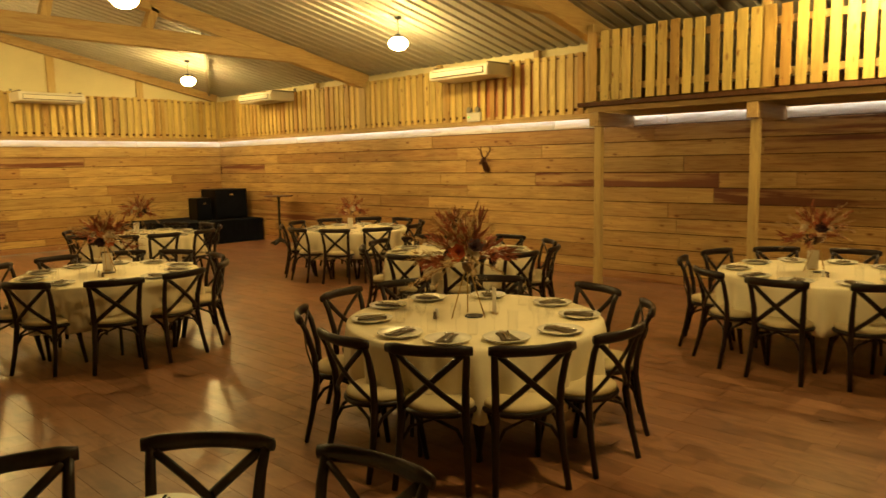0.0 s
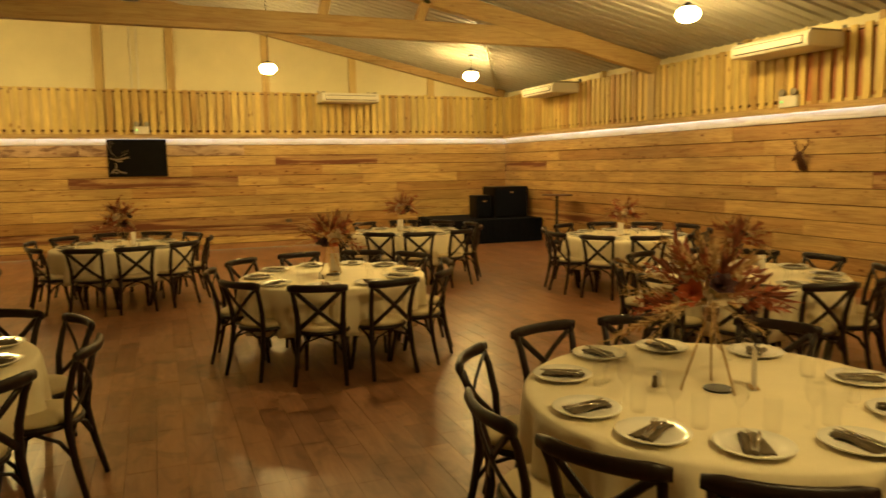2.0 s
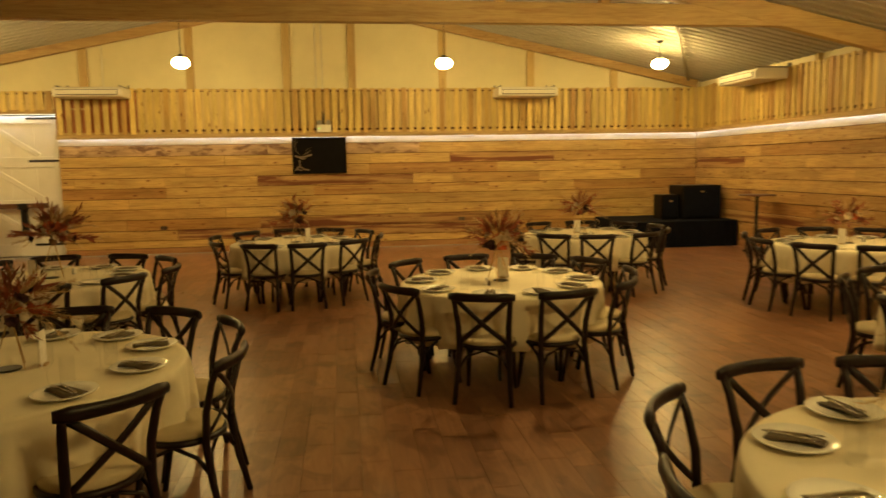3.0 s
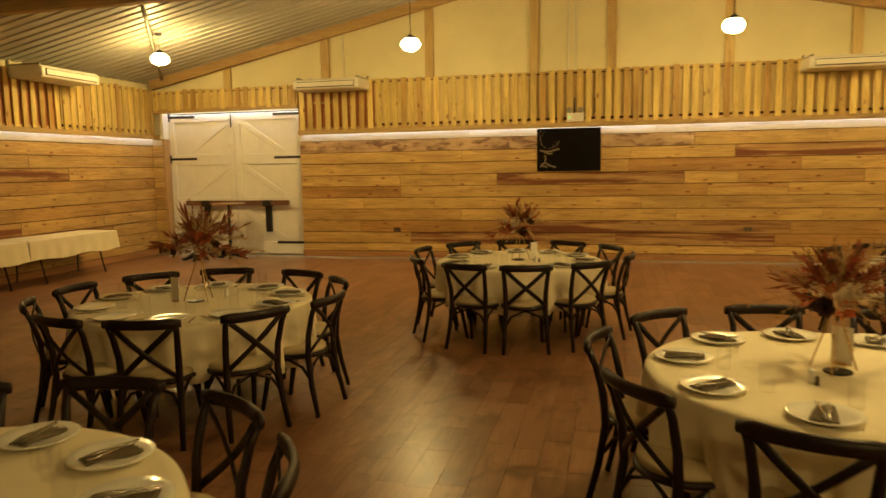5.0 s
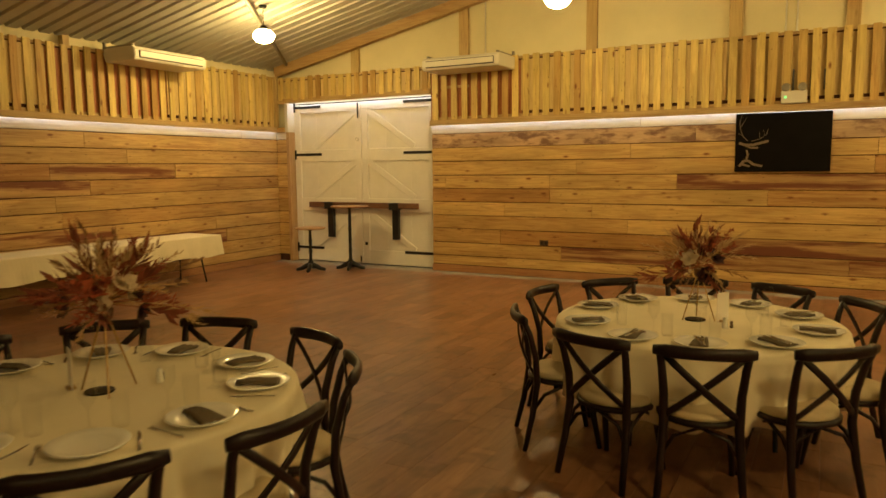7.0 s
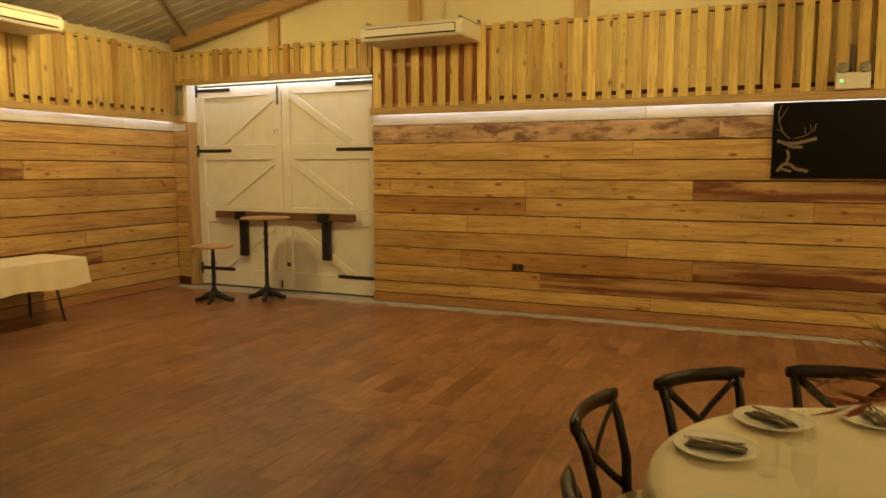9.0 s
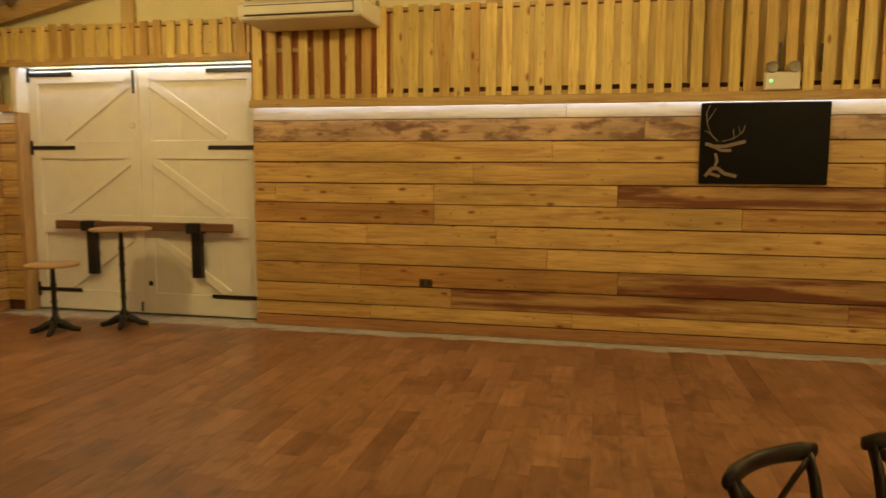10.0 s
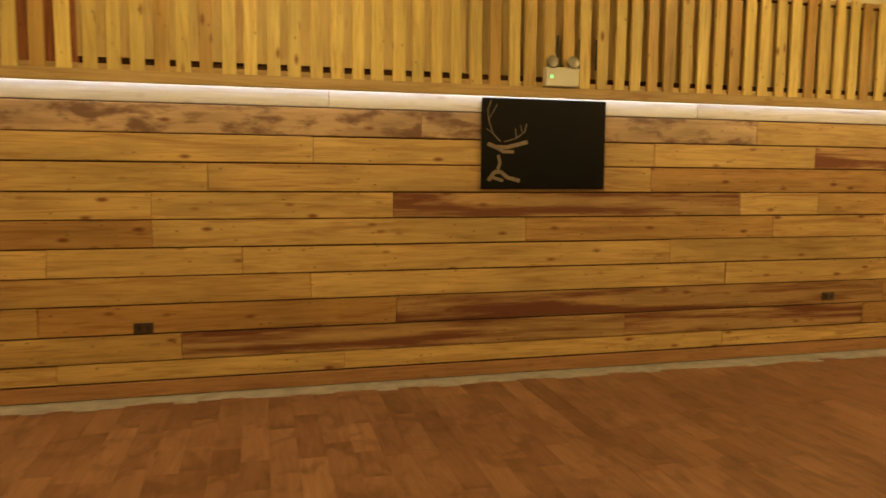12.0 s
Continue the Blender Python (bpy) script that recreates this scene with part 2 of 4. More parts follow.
def floor_material():
    m, nt, b = nodes_of("oak_floor")
    v = coords(nt, (9.0, 1.3, 9.0))
    grain = noise_tex(nt, v, 1.6, 6.0, 0.6, 0.9)
    colour = ramp(nt, grain, [(0.25, (0.205, 0.098, 0.054)), (0.5, (0.268, 0.132, 0.072)), (0.76, (0.345, 0.182, 0.100))])
    big = noise_tex(nt, coords(nt, (5.0, 3.2, 5.0)), 1.0, 2.5, 0.5, 0.9)
    colour = mixed(nt, 0.75, colour, ramp(nt, big, [(0.33, (0.50, 0.45, 0.43)), (0.50, grey(1.0)), (0.75, grey(1.12))]), "MULTIPLY")
    info = nt.nodes.new("ShaderNodeObjectInfo")
    colour = mixed(nt, 1.0, colour, ramp(nt, info.outputs["Random"], [(0.0, (0.72, 0.67, 0.65)), (0.3, (0.93, 0.91, 0.91)), (0.7, (1.0, 1.0, 1.0)), (1.0, (1.20, 1.22, 1.20))]), "MULTIPLY")
    geo = nt.nodes.new("ShaderNodeNewGeometry")
    colour = mixed(nt, 1.0, colour, ramp(nt, geo.outputs["Random Per Island"], [(0.0, (0.72, 0.67, 0.65)), (0.3, (0.93, 0.91, 0.91)), (0.7, (1.0, 1.0, 1.0)), (1.0, (1.20, 1.22, 1.20))]), "MULTIPLY")
    link(nt, colour, b.inputs["Base Color"])
    rr = nt.nodes.new("ShaderNodeMapRange")
    rr.inputs["To Min"].default_value, rr.inputs["To Max"].default_value = 0.24, 0.40
    link(nt, big, rr.inputs["Value"])
    link(nt, rr.outputs[0], b.inputs["Roughness"])
    bump(nt, b, grain, 0.12, 0.002)
    return m


FLOOR = floor_material()


# ---- mesh helpers ----
def part(name, bm, material, parent=None, label="", smooth=False):
    me = bpy.data.meshes.new(name)
    bm.to_mesh(me)
    bm.free()
    if smooth:
        for p in me.polygons:
            p.use_smooth = True
    me.materials.append(material)
    ob = new(name, me)
    if parent:
        ob.parent = parent
    if label:
        ob["label"] = label
    return ob


def holder(name, place=(0, 0, 0), turn=0.0):
    ob = new(name)
    ob.empty_display_size = 0.1
    ob.matrix_basis = pose(*place, 0, 0, turn)
    return ob


def add_box(bm, x0, x1, y0, y1, z0, z1, edge=0.0):
    mid = Matrix.Translation(((x0 + x1) / 2, (y0 + y1) / 2, (z0 + z1) / 2))
    size = Matrix.Diagonal((x1 - x0, y1 - y0, z1 - z0, 1))
    r = bmesh.ops.create_cube(bm, size=1.0, matrix=mid @ size)
    if edge:
        es = list({e for v in r["verts"] for e in v.link_edges})
        bmesh.ops.bevel(bm, geom=es, offset=edge, segments=1, affect="EDGES")
    return bm


def box(x0, x1, y0, y1, z0, z1, edge=0.0):
    return add_box(bmesh.new(), x0, x1, y0, y1, z0, z1, edge)


def bar_between(bm, a, b, wide, deep, up=(0, 0, 1), edge=0.0):
    """A squared timber from a to b."""
    a, b = Vector(a), Vector(b)
    d = b - a
    z = d.normalized()
    x = Vector(up).cross(z)
    if x.length < 1e-4:
        x = Vector((1, 0, 0))
    x.normalize()
    y = z.cross(x)
    m = Matrix((x, y, z)).transposed().to_4x4()
    m.translation = (a + b) / 2
    r = bmesh.ops.create_cube(bm, size=1.0, matrix=m @ Matrix.Diagonal((wide, deep, d.length, 1)))
    if edge:
        es = list({e for v in r["verts"] for e in v.link_edges})
        bmesh.ops.bevel(bm, geom=es, offset=edge, segments=1, affect="EDGES")
    return bm


def add_tube(bm, pts, rx, ry=None, seg=8, side=(1, 0, 0)):
    """A rounded rod swept through points; rx, ry: half widths, one number or one for each point."""
    pts = [Vector(p) for p in pts]
    n = len(pts)
    rxs = rx if isinstance(rx, (list, tuple)) else [rx] * n
    ry = rx if ry is None else ry
    rys = ry if isinstance(ry, (list, tuple)) else [ry] * n
    rings = []
    for i, p in enumerate(pts):
        d = (pts[min(i + 1, n - 1)] - pts[max(i - 1, 0)]).normalized()
        u = Vector(side) - d * d.dot(Vector(side))
        if u.length < 1e-3:
            u = d.orthogonal()
        u.normalize()
        w = d.cross(u)
        rings.append([bm.verts.new(p + u * rxs[i] * math.cos(2 * math.pi * k / seg) + w * rys[i] * math.sin(2 * math.pi * k / seg)) for k in range(seg)])
    for r0, r1 in zip(rings, rings[1:]):
        for k in range(seg):
            bm.faces.new((r0[k], r0[(k + 1) % seg], r1[(k + 1) % seg], r1[k]))
    bm.faces.new(list(reversed(rings[0])))
    bm.faces.new(rings[-1])
    return bm


def tube(pts, rx, ry=None, seg=8, side=(1, 0, 0)):
    return add_tube(bmesh.new(), pts, rx, ry, seg, side)


def add_lathe(bm, prof, seg=24, centre=(0, 0)):
    """A turned shape from (radius, height) pairs."""
    rings = []
    for r, z in prof:
        if r < 1e-5:
            rings.append([bm.verts.new((centre[0], centre[1], z))])
        else:
            rings.append([bm.verts.new((centre[0] + r * math.cos(2 * math.pi * k / seg), centre[1] + r * math.sin(2 * math.pi * k / seg), z)) for k in range(seg)])
    for a, b in zip(rings, rings[1:]):
        for k in range(seg):
            j = (k + 1) % seg
            if len(a) == 1 and len(b) == 1:
                continue
            if len(a) == 1:
                bm.faces.new((a[0], b[j], b[k]))
            elif len(b) == 1:
                bm.faces.new((a[k], a[j], b[0]))
            else:
                bm.faces.new((a[k], a[j], b[j], b[k]))
    return bm


def lathe(prof, seg=24, centre=(0, 0)):
    return add_lathe(bmesh.new(), prof, seg, centre)


def structure(ob, label, category):
    return tagged(ob, label, category, kind="structure")


# ---- floor ----
# slab bare along the north wall; its pale grey stands in for strip light
slab = part("floor", box(WEST - 0.3, EAST + 3.2, SOUTH - 0.3, NORTH + 0.4, -0.2, -0.006), GREY_LIT_EDGE)
structure(slab, "oak-look plank floor on a grey slab, its bare edge pale as if lit", "floor")

# ---- roof ----
def corrugated(sign):
    bm = bmesh.new()
    pitch, depth = 0.23, 0.035
    prof = ((0.0, 0.0), (0.15, 0.0), (0.17, depth), (0.21, depth))
    x_out = EAST + 3.2 if sign > 0 else WEST - 0.4
    rows = []
    y = SOUTH - 0.3
    while y < NORTH + 0.3:
        for dy, dz in prof:
            rows.append((y + dy, dz))
        y += pitch
    last = None
    for yy, dz in rows:
        z0 = EAVE_Z + SLOPE * (EAST - RIDGE_X)
        a = bm.verts.new((RIDGE_X, yy, z0 + dz))
        b = bm.verts.new((x_out, yy, z0 - SLOPE * abs(x_out - RIDGE_X) + dz))
        if last:
            bm.faces.new((last[0], last[1], b, a))
        last = (a, b)
    return bm


for sgn in (1, -1):
    roof = part("ceiling", corrugated(sgn), SHEET)
    mod = roof.modifiers.new("thickness", "SOLIDIFY")
    mod.thickness, mod.offset = 0.004, 1.0
    structure(roof, "corrugated grey steel roof sheeting seen from below", "ceiling")

# ---- walls: frames behind the boards ----
T = 0.30
bm = box(DOOR_R, EAST + 0.35, NORTH + 0.025, NORTH + T, 0, STRIP_Z)
add_box(bm, WEST - 0.35, DOOR_L, NORTH + 0.025, NORTH + T, 0, STRIP_Z)
wall_north = structure(part("wall_north", bm, DARK_WOOD), "timber wall clad in reclaimed horizontal planks", "wall")
wall_east = structure(part("wall_east", box(EAST + 0.025, EAST + T, SOUTH, NORTH + 0.02, 0, STRIP_Z), DARK_WOOD), "timber wall clad in reclaimed horizontal planks", "wall")
wall_west = structure(part("wall_west", box(WEST - T, WEST - 0.025, SOUTH, NORTH + 0.02, 0, STRIP_Z), DARK_WOOD), "timber wall clad in reclaimed horizontal planks", "wall")
wall_south = structure(part("wall_south", box(WEST - T, EAST + 3.2, SOUTH - T, SOUTH, 0, 5.7), PLASTER), "plain cream end wall", "wall")

# upper gable panel
bm = bmesh.new()
yb0, yb1 = NORTH + 0.16, NORTH + T
pts = [(WEST - 0.3, STRIP_Z), (DOOR_L, STRIP_Z), (DOOR_L, DOOR_TOP), (DOOR_R, DOOR_TOP), (DOOR_R, STRIP_Z), (EAST + 0.3, STRIP_Z), (EAST + 0.3, roof_z(EAST + 0.3) + 0.02), (RIDGE_X, roof_z(RIDGE_X) + 0.02), (WEST - 0.3, roof_z(WEST - 0.3) + 0.02)]
front = [bm.verts.new((x, yb0, z)) for x, z in pts]
back = [bm.verts.new((x, yb1, z)) for x, z in pts]
bm.faces.new(front)
bm.faces.new(list(reversed(back)))
for i in range(len(pts)):
    j = (i + 1) % len(pts)
    bm.faces.new((front[j], front[i], back[i], back[j]))
bmesh.ops.recalc_face_normals(bm, faces=bm.faces)
gable = structure(part("wall_gable", bm, PLASTER), "cream gable panel with timber studs", "wall")
structure(part("wall_east_upper", box(EAST + 0.16, EAST + T, 5.45, NORTH + 0.15, STRIP_Z, EAVE_Z), PLASTER), "cream panel above the plank wall", "wall")
structure(part("wall_west_upper", box(WEST - T, WEST - 0.16, SOUTH, NORTH + 0.15, STRIP_Z, EAVE_Z), PLASTER), "cream panel above the plank wall", "wall")

for sx in (-6.27, -4.02, -1.80, 0.28, 1.73, 3.80, 5.88, 7.92):
    st = part("stud", box(sx - 0.085, sx + 0.085, NORTH + 0.09, NORTH + 0.158, STRIP_Z if sx > DOOR_R else DOOR_TOP + 0.1, roof_z(sx) - 0.10, 0.004), BEAM_Z, gable)
for sx in (-3.63, 0.92, 1.06):
    part("conduit", tube([(sx, NORTH + 0.14, 3.4), (sx, NORTH + 0.14, roof_z(sx) - 0.12)], 0.012), AC_WHITE, gable)
for sgn in (1, -1):
    xo = EAST - 0.02 if sgn > 0 else WEST + 0.02
    bm = bmesh.new()
    bar_between(bm, (xo, NORTH + 0.02, roof_z(xo) - 0.10), (RIDGE_X, NORTH + 0.02, roof_z(RIDGE_X) - 0.10), 0.19, 0.12, (0, 1, 0), 0.006)
    structure(part("gable_rafter", bm, BEAM_X), "pine rafter against the gable", "beam")


# ---- trusses ----
def truss(y):
    h = holder("roof_truss", (0, y, 0))
    for sgn in (1, -1):
        xo = EAST + 0.05 if sgn > 0 else WEST - 0.05
        bm = bmesh.new()
        bar_between(bm, (xo, 0, roof_z(xo) - 0.17), (RIDGE_X, 0, roof_z(RIDGE_X) - 0.17), 0.30, 0.16, (0, 1, 0), 0.008)
        part("rafter", bm, BEAM_X, h)
        for off, lean in ((2.85, 0.15), (4.4, 0.14)):
            xs = RIDGE_X + sgn * off
            bm = bmesh.new()
            bar_between(bm, (xs, 0, 4.14), (xs + sgn * lean, 0, roof_z(xs + sgn * lean) - 0.25), 0.14, 0.16, (0, 1, 0), 0.006)
            part("strut", bm, BEAM_Z, h)
    part("tie_beam", box(RIDGE_X - 7.5, RIDGE_X + 7.5, -0.075, 0.075, 3.85, 4.15, 0.008), BEAM_X, h)
    tagged(h, "pine roof truss with a raised tie beam", "truss", "roof trusses", "structure")


for y in (11.65, 5.65):
    truss(y)

# ---- plank cladding ----
ROWS_Z = [0.124, 0.287, 0.515, 0.758, 0.988, 1.223, 1.452, 1.68, 1.92, 2.149, 2.388, 2.57]
rng = random.Random(4)


def clad(wall, along, fixed, lo, hi, facing, special=(), joints=(), weathered=()):
    """Boards in rows; along: x or y; facing: the side the room is on."""
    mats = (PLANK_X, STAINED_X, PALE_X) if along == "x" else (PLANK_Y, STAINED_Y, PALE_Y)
    for r in range(len(ROWS_Z) - 1):
        z0, z1 = ROWS_Z[r], ROWS_Z[r + 1]
        cuts = [lo]
        for row, a, b in special:
            if row == r:
                cuts += [a, b]
        fixed_cuts = [c for row, c in joints if row == r]
        cuts += fixed_cuts
        p = (lo if not fixed_cuts else max(fixed_cuts) + 1.2) + rng.uniform(0.6, 3.6)
        while p < hi - 0.7:
            if all(not (a - 0.5 < p < b + 0.5) for row, a, b in special if row == r):
                cuts.append(p)
            p += rng.choice((1.4, 2.1, 2.7, 3.3, 4.1, 4.6)) * rng.uniform(0.9, 1.1)
        cuts = sorted(cuts) + [hi]
        for a, b in zip(cuts, cuts[1:]):
            if b - a < 0.05:
                continue
            dark = any(row == r and abs(sa - a) < 0.02 for row, sa, sb in special) or rng.random() < 0.03
            d = rng.uniform(0.0, 0.008)
            g = 0.0065
            f0, f1 = (fixed - 0.0 - d, fixed + 0.03) if facing < 0 else (fixed - 0.03, fixed + d)
            if along == "x":
                bm = box(a + 0.0015, b - 0.0015, f0, f1, z0 + g, z1 - g * rng.uniform(0.3, 1.2), 0.004)
            else:
                bm = box(f0, f1, a + 0.0015, b - 0.0015, z0 + g, z1 - g * rng.uniform(0.3, 1.2), 0.004)
            mid = sum((v.co for v in bm.verts), Vector()) / len(bm.verts)
            bmesh.ops.translate(bm, verts=bm.verts, vec=-mid)
            if any(row == r and abs(sa - a) < 0.02 for row, sa in weathered):
                ob = part("plank", bm, WEATHERED, wall)
                ob.location = mid
                continue
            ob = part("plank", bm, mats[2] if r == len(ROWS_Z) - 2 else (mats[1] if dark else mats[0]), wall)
            ob.location = mid


clad(wall_north, "x", NORTH, DOOR_R, EAST, -1,
     ((1, -2.23, 1.83), (2, -0.42, 4.9), (6, -0.45, 3.06)),
     ((9, -0.20), (9, 3.22), (8, -1.14), (8, 2.09), (7, -1.99), (7, 2.06), (6, -4.33), (5, -2.43), (5, 0.79), (4, -3.22), (4, -1.73), (4, 2.3), (3, -1.17), (3, 2.93), (0, -3.18), (0, -0.89), (0, 2.93)),
     ((9, DOOR_R), (9, -0.20)))
clad(wall_north, "x", NORTH, WEST, DOOR_L, -1)
clad(wall_east, "y", EAST, SOUTH, NORTH - 0.002, -1, ((6, 4.0, 7.2), (9, 1.0, 5.0), (8, 0.0, 3.4), (7, 15.6, 17.7)))
clad(wall_west, "y", WEST, SOUTH, NORTH - 0.002, 1, ((2, 14.2, 16.3), (7, 13.0, 15.2), (3, 11.0, 14.0)))

# skirting boards and the pale floor edge
structure(part("baseboard", box(DOOR_R, EAST - 0.03, NORTH - 0.028, NORTH + 0.004, 0, 0.120, 0.005), SKIRTING), "reddish wooden skirting board", "skirting")
structure(part("baseboard", box(EAST - 0.028, EAST + 0.004, SOUTH, NORTH - 0.03, 0, 0.120, 0.005), SKIRTING_Y), "reddish wooden skirting board", "skirting")
structure(part("baseboard", box(WEST - 0.004, WEST + 0.028, SOUTH, NORTH - 0.03, 0, 0.120, 0.005), SKIRTING_Y), "reddish wooden skirting board", "skirting")

# ---- fascia, slats and light strips ----
def fascia(name, x0, x1, y0, y1, mat):
    return structure(part(name, box(x0, x1, y0, y1, STRIP_Z, 2.625, 0.006), mat), "pine fascia beam hiding a light strip", "beam")


fascia("trim_north", DOOR_R, EAST - 0.085, NORTH - 0.085, NORTH - 0.06, BEAM_X)
fascia("trim_east", EAST - 0.085, EAST - 0.06, SOUTH, NORTH - 0.06, BEAM_Y)
fascia("trim_west", WEST + 0.06, WEST + 0.085, SOUTH, NORTH - 0.06, BEAM_Y)
for a, b, c, d, mat in ((DOOR_R, EAST - 0.06, NORTH - 0.06, NORTH + 0.03, BEAM_X), (EAST - 0.06, EAST + 0.03, SOUTH, NORTH + 0.03, BEAM_Y), (WEST - 0.03, WEST + 0.06, SOUTH, NORTH + 0.03, BEAM_Y)):
    structure(part("trim_plate", box(a, b, c, d, 2.575, 2.622), mat), "pine plate behind the fascia", "beam")
structure(part("trim_door", box(WEST + 0.06, DOOR_R, NORTH - 0.06, NORTH + 0.03, DOOR_TOP, DOOR_TOP + 0.09, 0.006), BEAM_X), "pine lintel beam over the doors", "beam")
structure(part("trim_corner", box(WEST + 0.06, DOOR_L - 0.02, NORTH - 0.085, NORTH + 0.03, STRIP_Z, 2.625, 0.006), BEAM_X), "short pine fascia beside the doors", "beam")


def light_strip(x0, x1, y0, y1, z=2.560):
    tagged(part("light_strip", box(x0, x1, y0, y1, z, z + 0.013), STRIP_GLOW), "white light strip tucked behind the fascia", "light strip", "light strips")


light_strip(DOOR_R + 0.05, EAST - 0.06, NORTH - 0.045, NORTH - 0.03)
light_strip(EAST - 0.045, EAST - 0.03, -1.0, NORTH - 0.06)
light_strip(DOOR_L + 0.06, DOOR_R - 0.02, NORTH + 0.045, NORTH + 0.095, DOOR_TOP + 0.040)
light_strip(WEST + 0.03, WEST + 0.045, 4.0, NORTH - 0.06)


def slat_run(name, along, fixed, lo, hi, z0, z1, facing, label, extras=True, tall=True, wide=0.106, backed="flush"):
    """A screen of upright slats on a backing board."""
    g = holder(name)
    pitch = 0.1727
    n = max(1, int((hi - lo) / pitch))
    pitch = (hi - lo) / n
    for i in range(n):
        c = lo + pitch * (i + 0.5) + rng.uniform(-0.012, 0.012)
        w = wide * rng.uniform(0.92, 1.05) / 2
        top = z1 + rng.uniform(-0.015, 0.015)
        dep = rng.uniform(0, 0.006)
        if along == "x":
            bm = box(-w, w, -0.012 - dep, 0.012, -(top - z0) / 2, (top - z0) / 2, 0.003)
            at = (c, fixed, (z0 + top) / 2)
        else:
            bm = box(-0.012 - dep if facing < 0 else -0.012, 0.012 if facing < 0 else 0.012 + dep, -w, w, -(top - z0) / 2, (top - z0) / 2, 0.003)
            at = (fixed, c, (z0 + top) / 2)
        s = part("slat", bm, SLAT, g)
        s.location = at
        s.rotation_euler = (0, rng.uniform(-0.006, 0.006), 0) if along == "x" else (rng.uniform(-0.006, 0.006), 0, 0)
    if extras:
        # the last band is an added dark sheet, standing in for shade in the slots
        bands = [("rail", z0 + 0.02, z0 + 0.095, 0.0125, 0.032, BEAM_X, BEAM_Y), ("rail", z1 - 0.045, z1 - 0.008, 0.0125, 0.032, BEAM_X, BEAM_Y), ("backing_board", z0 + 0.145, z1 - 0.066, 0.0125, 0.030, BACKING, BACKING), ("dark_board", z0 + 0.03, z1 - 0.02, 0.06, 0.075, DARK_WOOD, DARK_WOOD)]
        if backed == "deep":
            bands[2] = ("backing_board", z0 + 0.145, z1 - 0.066, 0.046, 0.058, BACKING, BACKING)
        if backed == "red":
            bands[2] = ("backing_board", z0 + 0.02, z1 - 0.066, 0.034, 0.058, RED_BOARD, RED_BOARD)
        if not tall:
            bands[2] = ("backing_board", z0 + 0.03, z1 - 0.066, 0.0125, 0.030, BACKING, BACKING)
            del bands[0]
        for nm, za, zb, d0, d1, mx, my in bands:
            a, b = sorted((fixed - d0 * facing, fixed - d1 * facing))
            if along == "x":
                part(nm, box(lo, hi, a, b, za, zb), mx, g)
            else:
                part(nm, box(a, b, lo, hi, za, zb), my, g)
    tagged(g, label, "slat screen", "slat screens", "structure")
    return g


slat_run("slat_screen", "x", NORTH - 0.045, DOOR_R, -2.919, 2.58, SLAT_TOP, -1, "upright pine slats before dark reddish boards", True, True, 0.11, "red")
slat_run("slat_screen", "x", NORTH - 0.045, -2.919, 0.190, 2.58, SLAT_TOP, -1, "upright pine slats above the plank wall")
slat_run("slat_screen", "x", NORTH - 0.045, 0.190, EAST - 0.09, 2.58, SLAT_TOP, -1, "upright pine slats above the plank wall", True, True, 0.106, "deep")
structure(part("slat_batten", box(-4.40, -3.86, NORTH - 0.032, NORTH - 0.012, 3.155, 3.20, 0.003), BEAM_X), "short pine batten behind the slats", "batten")
slat_run("slat_screen", "x", NORTH - 0.045, WEST + 0.09, DOOR_R, DOOR_TOP + 0.05, 3.56, -1, "short pine slats above the barn doors", True, False)
for at, facing, runs in ((EAST - 0.045, -1, ((5.5, 7.23, "flush"), (7.23, 8.61, "red"), (8.61, NORTH - 0.094, "flush"))),
                         (WEST + 0.045, 1, ((SOUTH + 0.05, 13.02, "flush"), (13.02, 15.09, "red"), (15.09, NORTH - 0.094, "flush")))):
    for lo, hi, kind in runs:
        told = "upright pine slats before dark reddish boards" if kind == "red" else "upright pine slats above the plank wall"
        slat_run("slat_screen", "y", at, lo, hi, 2.58, SLAT_TOP, facing, told, True, True, 0.106, kind)

for x in (EAST - 0.055, WEST + 0.055):
    structure(part("corner_post", box(x - 0.036, x + 0.036, NORTH - 0.091, NORTH - 0.02, 2.63, SLAT_TOP, 0.004), BEAM_Z), "pine corner post between the slat screens", "post")
for y in (11.65,):
    for x0, x1 in ((EAST - 0.085, EAST - 0.058), (WEST + 0.058, WEST + 0.085)):
        structure(part("wall_post", box(x0, x1, y - 0.10, y + 0.10, 2.63, 3.56, 0.005), BEAM_Z), "pine post below the roof truss", "post")
for y in (7.2, 9.5, 13.4, 15.6):
    for x in (EAST + 0.07, WEST - 0.07):
        structure(part("wall_stud", box(x - 0.05, x + 0.05, y - 0.05, y + 0.05, 2.63, EAVE_Z - 0.04, 0.004), BEAM_Z), "pine stud rising behind the slats", "post")

